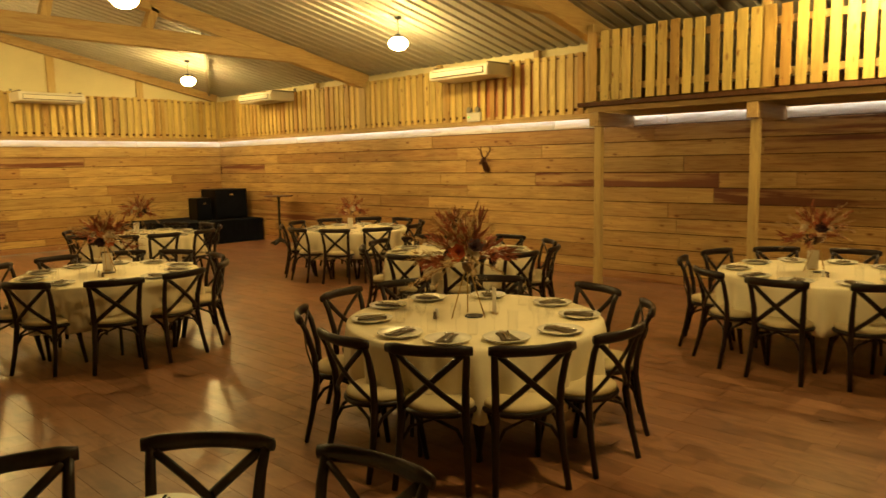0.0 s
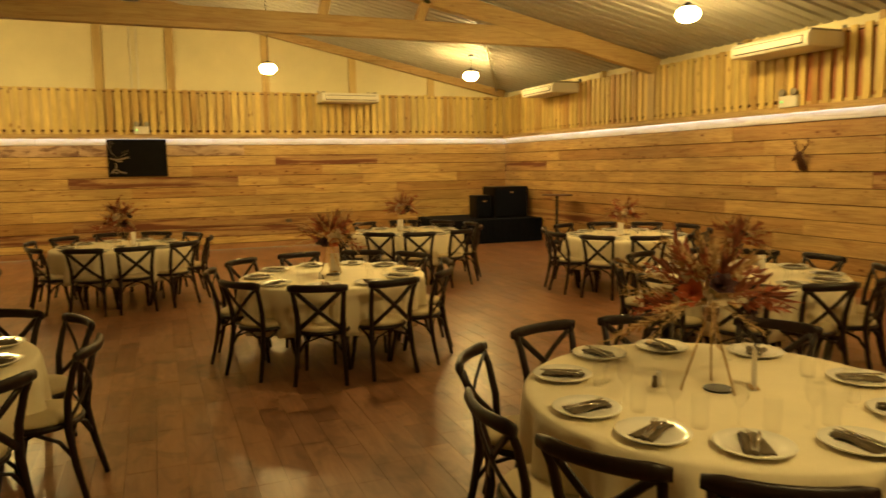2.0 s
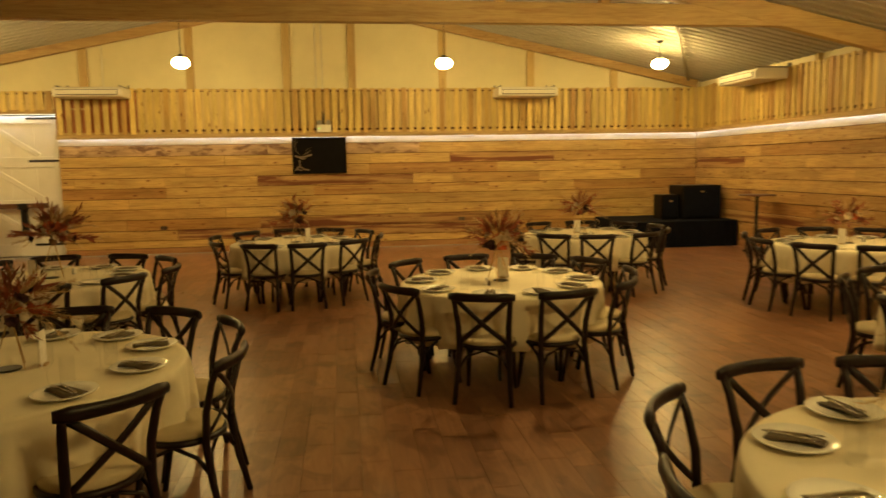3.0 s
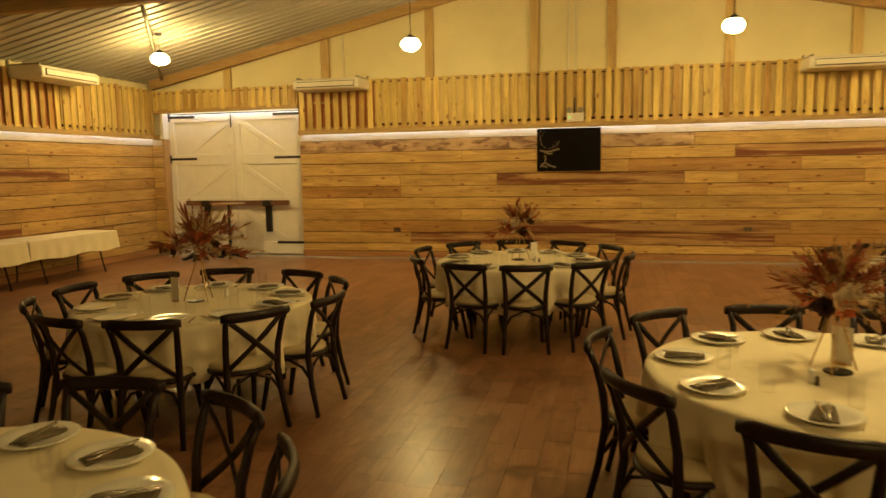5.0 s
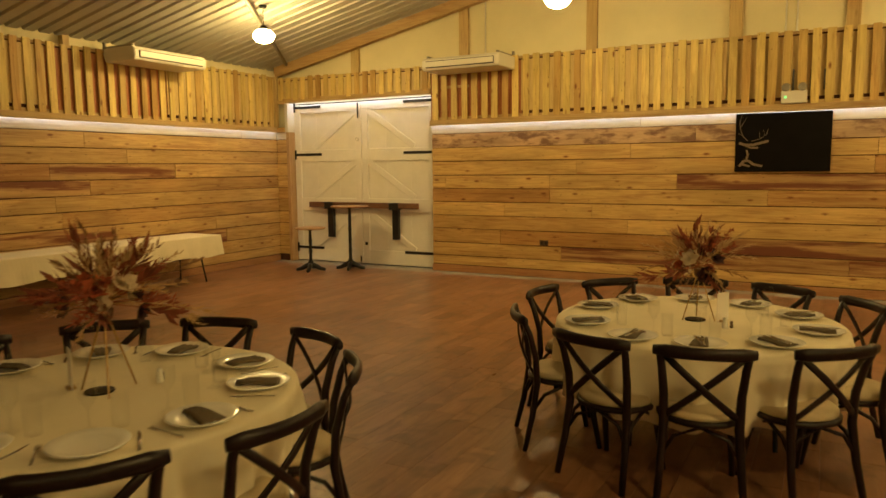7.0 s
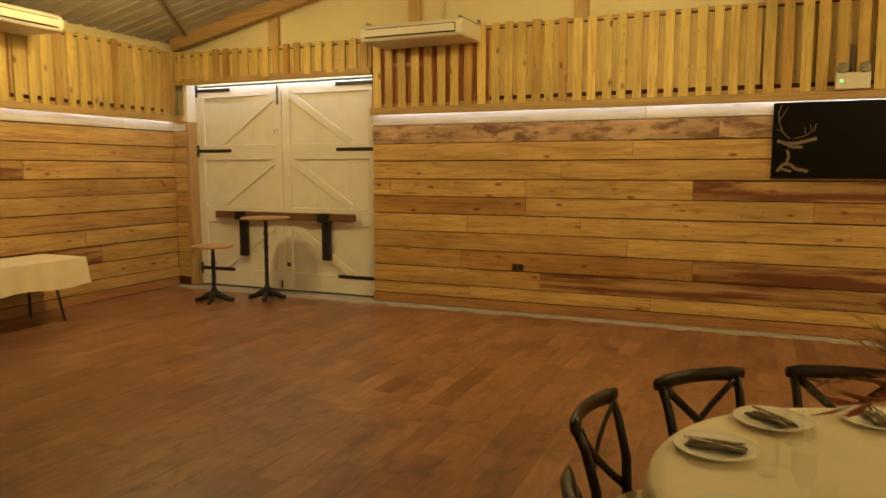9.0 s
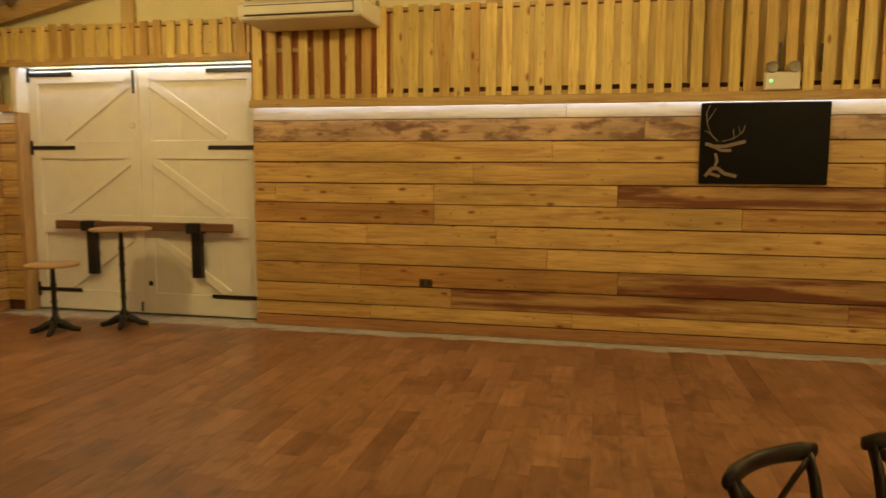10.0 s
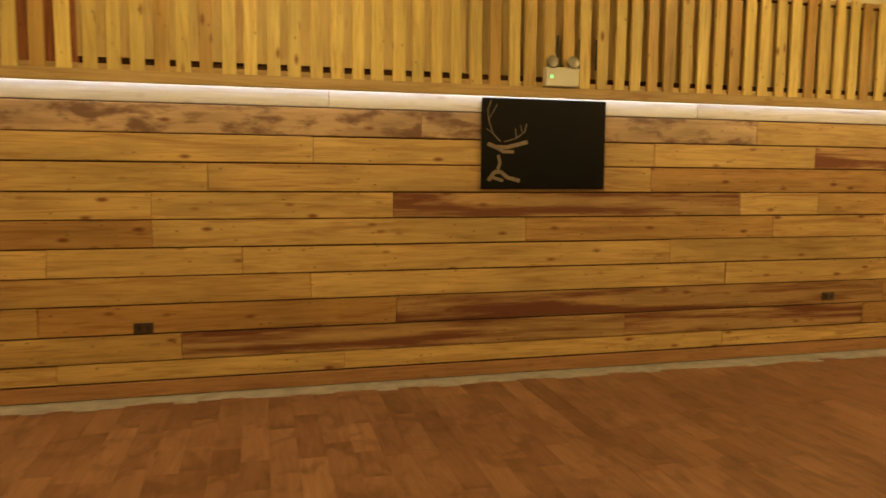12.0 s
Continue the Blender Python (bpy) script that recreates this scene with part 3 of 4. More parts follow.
# ---- barn doors ----
def barn_doors():
    yd = NORTH + 0.17
    jamb = part("door_frame", box(DOOR_L - 0.02, DOOR_L + 0.05, NORTH - 0.03, NORTH + 0.29, 0, STRIP_Z, 0.004), JAMB)
    structure(jamb, "reclaimed timber door jamb", "door frame")
    # jamb top in white: the lintel strip's light put into its colour
    jamb = part("door_frame", box(DOOR_L - 0.02, DOOR_L + 0.05, NORTH - 0.055, NORTH + 0.29, STRIP_Z, DOOR_TOP, 0.004), WHITE_PAINT)
    structure(jamb, "top of the door jamb, coloured white as if lit by the strip", "door frame")
    head = part("door_head", box(DOOR_L + 0.05, DOOR_R, NORTH + 0.03, NORTH + 0.155, DOOR_TOP + 0.056, DOOR_TOP + 0.085), WHITE_PAINT)
    structure(head, "white painted door head", "door frame")
    x0, x1 = DOOR_L + 0.055, DOOR_R - 0.005
    mid = (x0 + x1) / 2
    for k, (a, b) in enumerate(((x0, mid - 0.004), (mid + 0.004, x1))):
        h = holder("barn_door", (a, yd, 0.02))
        w, z = b - a, DOOR_TOP - 0.05
        nb = 3
        for i in range(nb):
            part("board", box(w * i / nb + 0.0004, w * (i + 1) / nb - 0.0004, 0, 0.03, 0, z, 0.001), WHITE_PAINT, h)
        for zz, zt in ((0.0, 0.26), (0.98, 1.23), (1.93, 2.16), (2.87, z)):
            part("ledge", box(0.002, w - 0.002, -0.030, -0.001, zz, zt, 0.006), WHITE_PAINT, h)
        for xx in (0.0, w - 0.14):
            part("stile", box(xx, xx + 0.14, -0.034, -0.004, 0, z, 0.006), WHITE_PAINT, h)
        for lo, hi in ((0.26, 0.98), (1.23, 1.93), (2.16, 2.87)):
            a0, b0 = ((0.44, -0.017, lo + 0.02), (w - 0.10, -0.017, hi + 0.02)) if k == 0 else ((w - 0.44, -0.017, lo + 0.02), (0.10, -0.017, hi + 0.02))
            bm = bmesh.new()
            bar_between(bm, a0, b0, 0.11, 0.026, (0, 1, 0), 0.006)
            part("brace", bm, WHITE_PAINT, h)
        for zz in (0.25, 2.07, z - 0.05):
            e0, e1 = (0.02, 0.66) if k == 0 else (w - 0.66, w - 0.02)
            strap = part("hinge", box(e0, e1, -0.044, -0.035, zz - 0.025, zz + 0.025, 0.003), IRON, h, "black iron strap hinge")
            pin = e0 if k == 0 else e1
            part("hinge_pin", box(pin - 0.02, pin + 0.02, -0.050, -0.034, zz - 0.09, zz + 0.09, 0.003), IRON, strap)
        if k == 0:
            part("ring_pull", tube([(w - 0.09 + 0.035 * math.cos(q * math.pi / 5), -0.038, 2.34 + 0.035 * math.sin(q * math.pi / 5)) for q in range(11)], 0.004, None, 6), TAPE, h, "thin metal ring pull")
            part("bolt", tube([(w - 0.06, -0.04, z - 0.30), (w - 0.06, -0.04, z - 0.02)], 0.014), IRON, h, "black shoot bolt")
            part("bolt", tube([(w - 0.05, -0.04, 0.02), (w - 0.05, -0.04, 0.14)], 0.014), IRON, h, "black shoot bolt")
        else:
            part("latch", box(0.04, 0.10, -0.04, -0.027, 0.35, 0.41, 0.004), IRON, h)
        tagged(h, "white painted ledged and braced barn door, closed", "door", "barn doors", "structure")
    # flap shelf on iron brackets
    h = holder("wall_shelf", (mid, yd - 0.03, 0))
    part("shelf_board", box(-1.19, 1.28, -0.12, -0.075, 1.075, 1.18, 0.012), SHELF_WOOD, h)
    for xx in (-0.71, 0.76):
        arm = part("bracket", box(xx - 0.065, xx + 0.065, -0.075, 0.0, 0.50, 1.17, 0.006), IRON, h)
        part("bracket_clip", box(xx - 0.10, xx + 0.10, -0.135, -0.0, 1.05, 1.18, 0.006), IRON, arm)
    tagged(h, "dark wooden drop shelf on black iron brackets", "shelf")


barn_doors()

# ---- mezzanine ----
MX = 9.0
mez = structure(part("mezzanine_floor", box(MX - 0.14, EAST + 2.8, SOUTH, 5.65, 2.64, 2.70, 0.005), DARK_WOOD), "dark wooden mezzanine deck edge", "mezzanine")
structure(part("mezzanine_fascia", box(MX - 0.06, MX, SOUTH, 5.52, 2.56, 2.638, 0.004), BEAM_Y), "pine edge board below the deck", "beam")
for y in (5.40, 3.18, 0.94, -1.3):
    h = holder("support_post", (MX + 0.06, y, 0))
    part("post", box(-0.052, 0.052, -0.052, 0.052, 0, 2.36, 0.006), BEAM_Z, h)
    part("bearer", box(-0.16, EAST - MX - 0.08, -0.07, 0.07, 2.36, 2.555, 0.006), BEAM_X, h)
    tagged(h, "squared pine post carrying a deck bearer", "post", "mezzanine posts", "structure")
slat_run("balcony_rail", "y", MX - 0.05, SOUTH + 0.1, 5.52, 2.72, 3.68, -1, "pine slat railing of the mezzanine", False, True, 0.125)
slat_run("balcony_rail", "x", 5.56, MX + 0.03, EAST - 0.08, 2.72, 3.68, 1, "pine slat railing end of the mezzanine", False)
for zz in (2.85, 3.45):
    structure(part("handrail", box(MX - 0.03, MX + 0.03, SOUTH + 0.1, 5.5, zz, zz + 0.09, 0.004), BEAM_Y), "pine rail behind the slats", "rail")
for y in (5.5, 3.08, 0.84):
    structure(part("newel_post", box(MX - 0.035, MX + 0.06, y - 0.05, y + 0.05, 2.70, roof_z(MX) - 0.03 if y < 5 else 3.80, 0.005), BEAM_Z), "pine post of the mezzanine railing", "post")
structure(part("wall_loft", box(EAST + 2.7, EAST + 3.0, SOUTH, 5.7, 2.70, 3.5), DARK_WOOD), "dark loft wall", "wall")
structure(part("wall_loft_end", box(EAST + 0.02, EAST + 2.7, 5.5, 5.62, 2.70, 3.75), DARK_WOOD), "dark loft end wall", "wall")


# ---- pendant lamps ----
def pendant(x, y, z):
    h = holder("pendant_lamp", (x, y, z))
    top = roof_z(x) - z
    part("shade", lathe([(0, -0.10), (0.06, -0.097), (0.11, -0.075), (0.145, -0.035), (0.158, 0.0), (0.148, 0.035), (0.125, 0.065), (0.09, 0.088), (0.0, 0.100)], 28), LAMP_GLOW, h, "glowing opal shade", True)
    part("cap", lathe([(0.0, 0.160), (0.035, 0.155), (0.055, 0.125), (0.122, 0.090), (0.122, 0.086), (0.05, 0.108), (0, 0.108)], 20), IRON, h, "black metal cap", True)
    part("cord", tube([(0, 0, 0.15), (0, 0, top - 0.03)], 0.006, seg=6), IRON, h)
    part("canopy", lathe([(0, top - 0.05), (0.05, top - 0.05), (0.06, top - 0.01), (0, top)], 16), IRON, h, "black ceiling cup", True)
    tagged(h, "lit pendant lamp hanging from the roof", "pendant lamp", "pendant lamps")


for lx, ly in ((-5.97, 15.1), (-1.40, 15.1), (3.45, 15.1), (7.80, 15.1), (3.5, 8.2), (7.93, 8.4), (3.5, 1.2), (8.3, 1.9)):
    pendant(lx, ly, 3.78)


# ---- air conditioners ----
def aircon():
    h = holder("air_conditioner")
    bm = bmesh.new()
    prof = [(-0.34, 0.0), (-0.36, 0.03), (-0.36, 0.15), (-0.30, 0.20), (0.30, 0.20), (0.34, 0.12), (0.30, 0.0)]
    a = [bm.verts.new((-0.68, y, z)) for y, z in prof]
    b = [bm.verts.new((0.68, y, z)) for y, z in prof]
    bm.faces.new(a)
    bm.faces.new(list(reversed(b)))
    for i in range(len(prof)):
        j = (i + 1) % len(prof)
        bm.faces.new((a[j], a[i], b[i], b[j]))
    bmesh.ops.recalc_face_normals(bm, faces=bm.faces)
    bmesh.ops.bevel(bm, geom=bm.edges[:], offset=0.012, segments=2, affect="EDGES")
    part("body", bm, AC_WHITE, h)
    outlet = part("outlet", box(-0.60, 0.60, -0.372, -0.355, 0.032, 0.142, 0.003), AC_DARK, h, "dark air outlet")
    part("flap", box(-0.595, 0.595, -0.385, -0.374, 0.045, 0.13, 0.004), AC_WHITE, outlet)
    for xx in (-0.62, 0.62):
        arm = part("bracket", box(xx - 0.015, xx + 0.015, -0.28, 0.40, 0.20, 0.235, 0.003), TAPE, h)
        part("bracket_post", box(xx - 0.015, xx + 0.015, 0.34, 0.40, 0.0, 0.30, 0.003), TAPE, arm)
    tagged(h, "ivory ceiling-type air conditioner bracketed to the slats", "air conditioner", "air conditioners")
    return h


ac = aircon()
spots = [(-3.70, 17.40, 3.38, 0), (5.62, 17.40, 3.36, 0), (9.62, 8.35, 3.34, -90), (9.62, 14.8, 3.38, -90), (-7.75, 14.63, 3.42, 90)]
ac.matrix_basis = pose(*spots[0][:3], 0, 0, spots[0][3])
for x, y, z, r in spots[1:]:
    copy_thing(ac, pose(x, y, z, 0, 0, r))

# ---- the chairs ----
def arc_points(a, b, bulge, n=7, axis=(0, 1, 0)):
    a, b, ax = Vector(a), Vector(b), Vector(axis)
    return [a.lerp(b, i / (n - 1)) + ax * bulge * math.sin(math.pi * i / (n - 1)) for i in range(n)]


def make_chair():
    """A cross-back chair facing +y, its origin on the floor below the seat."""
    h = holder("dining_chair")
    prof = [(0.0, 0.445), (0.19, 0.445), (0.205, 0.455), (0.205, 0.475), (0.185, 0.492), (0.0, 0.50)]
    bm = lathe(prof, 20)
    bmesh.ops.scale(bm, verts=bm.verts, vec=(1.0, 0.98, 1.0))
    part("seat", bm, CUSHION, h, "cream round seat pad", True)
    bm = lathe([(0.0, 0.415), (0.20, 0.415), (0.218, 0.425), (0.218, 0.445), (0.205, 0.4535), (0.0, 0.4535)], 20)
    part("seat_frame", bm, CHAIR_WOOD, h, "", True)
    for s in (-1, 1):
        pts = [(s * 0.205, -0.265, 0.0), (s * 0.190, -0.215, 0.22), (s * 0.178, -0.185, 0.43), (s * 0.182, -0.195, 0.60), (s * 0.195, -0.235, 0.76), (s * 0.207, -0.275, 0.852)]
        part("back_leg", tube(pts, [0.018, 0.021, 0.024, 0.022, 0.020, 0.018], [0.016, 0.019, 0.021, 0.020, 0.018, 0.017], 8), CHAIR_WOOD, h, "", True)
        pts = [(s * 0.185, 0.205, 0.0), (s * 0.172, 0.165, 0.22), (s * 0.160, 0.135, 0.43)]
        part("front_leg", tube(pts, [0.016, 0.020, 0.024], None, 8), CHAIR_WOOD, h, "", True)
        # crossing slats, bowed backwards
        a, b = (s * 0.180, -0.192, 0.47), (-s * 0.185, -0.255, 0.825)
        part("cross_slat", tube(arc_points(a, b, -0.035 - 0.006 * s, 7), 0.019, 0.007, 6, (1, 0, 0.9 * s)), CHAIR_WOOD, h, "", True)
        # arched braces beneath the seat
        pts = [(s * 0.182, -0.20, 0.27), (s * 0.184, -0.14, 0.36), (s * 0.18, -0.02, 0.412), (s * 0.172, 0.09, 0.36), (s * 0.170, 0.150, 0.27)]
        part("brace", tube(pts, 0.0115, None, 6), CHAIR_WOOD, h, "", True)
    for yy, zz, w in ((0.158, 0.27, 0.165), (-0.205, 0.27, 0.18)):
        pts = [(-w, yy, zz), (-w * 0.72, yy * 0.92, 0.36), (0, yy * 0.85, 0.412), (w * 0.72, yy * 0.92, 0.36), (w, yy, zz)]
        part("brace", tube(pts, 0.0115, None, 6), CHAIR_WOOD, h, "", True)
    pts = arc_points((-0.236, -0.262, 0.848), (0.236, -0.262, 0.848), -0.05, 9)
    part("top_rail", tube(pts, [0.026, 0.036, 0.034, 0.033, 0.033, 0.033, 0.034, 0.036, 0.026], [0.014, 0.023, 0.019, 0.018, 0.018, 0.018, 0.019, 0.023, 0.014], 10, (0, 0, 1)), CHAIR_WOOD, h, "", True)
    h.scale = (1.07, 1.04, 1.0)
    tagged(h, "dark walnut cross-back chair with a cream seat pad", "chair", "chairs round the tables")
    return h


# ---- tables ----
TOP_Z = 0.775


def make_table():
    h = holder("round_table")
    part("tabletop", lathe([(0.0, 0.735), (0.90, 0.735), (0.91, 0.745), (0.905, 0.766), (0.0, 0.766)], 40), TABLE_WOOD, h)
    for s in (-1, 1):
        for q in (-1, 1):
            part("leg", tube([(s * 0.45, q * 0.3, 0.0), (s * 0.42, q * 0.28, 0.74)], 0.016), IRON, h)
    tagged(h, "round folding banquet table under a cloth", "table", "round tables")
    return h


def make_cloth():
    bm = bmesh.new()
    seg, r = 180, 0.915
    rings = []
    prof = [(0.0, TOP_Z), (0.45, TOP_Z), (0.86, TOP_Z), (r - 0.012, TOP_Z - 0.002), (r, TOP_Z - 0.014), (r + 0.008, TOP_Z - 0.06), (r + 0.014, TOP_Z - 0.16), (r + 0.016, TOP_Z - 0.27), (r + 0.014, TOP_Z - 0.36), (r + 0.008, TOP_Z - 0.43)]
    crnd = random.Random(9)
    ph = [crnd.uniform(0, 6.28) for _ in range(6)]
    for rad, z in prof:
        if rad == 0:
            rings.append([bm.verts.new((0, 0, z))])
            continue
        drop = max(0.0, TOP_Z - 0.02 - z) / 0.42
        ring = []
        for k in range(seg):
            a = 2 * math.pi * k / seg
            fold = 0.6 * math.sin(17 * a + ph[0] + 1.2 * math.sin(3 * a + ph[1])) + 0.45 * math.sin(29 * a + ph[2] + 1.5 * math.sin(2 * a + ph[3])) + 0.3 * math.sin(6 * a + ph[4])
            rr = rad + 0.070 * drop ** 0.85 * fold - 0.02 * drop
            zz = z + drop * 0.02 * math.sin(4 * a + ph[5])
            ring.append(bm.verts.new((rr * math.cos(a), rr * math.sin(a), zz)))
        rings.append(ring)
    for k in range(seg):
        bm.faces.new((rings[0][0], rings[1][k], rings[1][(k + 1) % seg]))
    for a, b in zip(rings[1:], rings[2:]):
        for k in range(seg):
            j = (k + 1) % seg
            bm.faces.new((a[k], b[k], b[j], a[j]))
    ob = part("tablecloth", bm, CLOTH, None, "", True)
    mod = ob.modifiers.new("thickness", "SOLIDIFY")
    mod.thickness, mod.offset = 0.002, 1.0
    tagged(ob, "white linen cloth hanging in folds over a round table", "tablecloth", "round tablecloths")
    return ob


def make_plate():
    ob = part("dinner_plate", lathe([(0.0, 0.004), (0.085, 0.004), (0.09, 0.0), (0.096, 0.004), (0.145, 0.020), (0.150, 0.024), (0.146, 0.027), (0.100, 0.013), (0.09, 0.010), (0.0, 0.010)], 32), CHINA, None, "", True)
    return tagged(ob, "white china dinner plate", "plate", "place settings")


def make_napkin():
    bm = bmesh.new()
    nx, ny = 10, 6
    g = []
    for j in range(ny + 1):
        row = []
        for i in range(nx + 1):
            x, y = (i / nx - 0.5) * 0.20, (j / ny - 0.5) * 0.085 * (1.0 - 0.25 * math.cos(math.pi * (i / nx)))
            z = 0.013 + 0.012 * abs(math.sin(3.2 * j / ny * math.pi)) + 0.006 * math.sin(5 * i / nx)
            row.append(bm.verts.new((x, y, z)))
        g.append(row)
    for j in range(ny):
        for i in range(nx):
            bm.faces.new((g[j][i], g[j][i + 1], g[j + 1][i + 1], g[j + 1][i]))
    ob = part("napkin", bm, NAPKIN, None, "", True)
    mod = ob.modifiers.new("thickness", "SOLIDIFY")
    mod.thickness, mod.offset = 0.006, 1.0
    return tagged(ob, "olive folded cloth napkin laid on a plate", "napkin", "place settings")


def make_fork():
    bm = tube([(0, -0.10, 0.003), (0, -0.03, 0.005), (0, 0.04, 0.006)], [0.006, 0.004, 0.005], 0.002, 6)
    add_tube(bm, [(0, 0.038, 0.006), (0, 0.055, 0.004), (0, 0.065, 0.004)], [0.005, 0.011, 0.011], 0.0015, 6)
    for k in (-1.5, -0.5, 0.5, 1.5):
        add_tube(bm, [(k * 0.006, 0.064, 0.004), (k * 0.006, 0.10, 0.006)], 0.0017, 0.0012, 4)
    return tagged(part("fork", bm, STEEL, None, "", True), "polished steel fork beside a plate", "fork", "place settings")


def make_knife():
    bm = tube([(0, -0.11, 0.004), (0, -0.02, 0.004), (0, 0.0, 0.003)], [0.007, 0.006, 0.004], 0.0035, 6)
    add_tube(bm, [(0, 0.0, 0.003), (0.002, 0.05, 0.003), (0, 0.11, 0.003)], [0.008, 0.009, 0.002], 0.001, 6)
    return tagged(part("knife", bm, STEEL, None, "", True), "polished steel knife beside a plate", "knife", "place settings")


def make_tumbler():
    ob = part("tumbler", lathe([(0.0, 0.006), (0.031, 0.002), (0.034, 0.006), (0.036, 0.14)], 20), GLASS, None, "", True)
    return tagged(ob, "clear straight-sided water tumbler, empty", "glass", "place settings")


def make_wine_glass():
    prof = [(0.035, 0.001), (0.030, 0.004), (0.006, 0.010), (0.004, 0.04), (0.004, 0.085), (0.012, 0.095), (0.032, 0.125), (0.037, 0.155), (0.033, 0.205)]
    ob = part("wine_glass", lathe(prof, 20), GLASS, None, "", True)
    return tagged(ob, "clear stemmed wine glass, empty", "glass", "place settings")


# ---- dried flower centrepiece ----
LEAF_RUST = plain("rust_leaf", (0.27, 0.075, 0.038), 0.75, 0, 0.4, 30.0)
LEAF_BROWN = plain("brown_leaf", (0.28, 0.15, 0.065), 0.8, 0, 0.35, 30.0)
PAMPAS = plain("pampas_plume", (0.56, 0.39, 0.20), 0.9, 0, 0.25, 40.0)
PLUME_RED = plain("rust_plume", (0.36, 0.095, 0.048), 0.85, 0, 0.35, 40.0)
PETAL_WHITE = plain("ivory_petal", (0.72, 0.60, 0.42), 0.7, 0, 0.12, 30.0)
PETAL_RED = plain("terracotta_petal", (0.50, 0.11, 0.04), 0.7, 0, 0.25, 30.0)
PETAL_DARK = plain("plum_petal", (0.045, 0.012, 0.018), 0.7, 0, 0.3, 30.0)


def blade(bm, base, way, length, wide, rnd):
    way = way.normalized()
    side = way.orthogonal().normalized()
    side.rotate(Matrix.Rotation(rnd.uniform(0, 6.28), 3, way))
    mid = base + way * length * 0.5 + Vector((0, 0, -0.05 * length))
    tip = base + way * length
    v = [bm.verts.new(base), bm.verts.new(mid + side * wide), bm.verts.new(tip), bm.verts.new(mid - side * wide)]
    bm.faces.new(v)


def spray(bm, start, way, length, rnd, kind):
    """A stem that arches outwards, set with blades; plume: soft and dense, leaf: broad and sparse."""
    pts = []
    w = way.normalized()
    droop = rnd.uniform(0.1, 0.5) if kind == "plume" else rnd.uniform(0.0, 0.25)
    for i in range(6):
        s = i / 5
        pts.append(start + w * length * s + Vector((0, 0, -droop * length * s * s * (0.6 + 0.4 * (1 - abs(w.z))))))
    add_tube(bm, pts, [0.0022, 0.002, 0.002, 0.0016, 0.0012, 0.0006], None, 3)
    n = 46 if kind == "plume" else 70 if kind == "broad" else (11 if kind == "leaf" else 22)
    for k in range(n):
        s = rnd.uniform(0.35, 1.0) if kind in ("plume", "broad") else rnd.uniform(0.4, 1.0)
        f = s * 5
        i = min(4, int(f))
        p = pts[i].lerp(pts[i + 1], f - i)
        d = (pts[i + 1] - pts[i]).normalized()
        out = Vector((rnd.gauss(0, 1), rnd.gauss(0, 1), rnd.gauss(0, 1))).normalized()
        if kind == "plume":
            blade(bm, p, d + out * 0.55, rnd.uniform(0.03, 0.065) * (1.35 - 0.6 * s), 0.0028, rnd)
        elif kind == "broad":
            blade(bm, p, d + out * 0.9, rnd.uniform(0.035, 0.075) * (1.4 - 0.8 * s), 0.0045, rnd)
        elif kind == "leaf":
            blade(bm, p, d * 1.0 + out * 0.55, rnd.uniform(0.07, 0.15), rnd.uniform(0.008, 0.014), rnd)
        else:
            blade(bm, p, d * 1.1 + out * 0.5, rnd.uniform(0.03, 0.06), 0.005, rnd)


def rose(bm, c, r, rnd):
    """A round bloom of overlapping cupped petals."""
    for ring, (k, tilt, sz) in enumerate(((3, 0.25, 0.55), (5, 0.6, 0.8), (7, 1.05, 1.0))):
        for i in range(k):
            a = 2 * math.pi * (i + 0.5 * ring) / k + rnd.uniform(-0.2, 0.2)
            out = Vector((math.cos(a), math.sin(a), 0))
            up = Vector((0, 0, 1))
            side = up.cross(out)
            n1 = (up * math.cos(tilt) + out * math.sin(tilt))
            base = c - up * r * 0.5
            v = [bm.verts.new(base), bm.verts.new(base + n1 * r * 0.75 * sz + side * r * 0.55 * sz), bm.verts.new(base + n1 * r * 1.25 * sz + out * r * 0.1), bm.verts.new(base + n1 * r * 0.75 * sz - side * r * 0.55 * sz)]
            bm.faces.new(v)


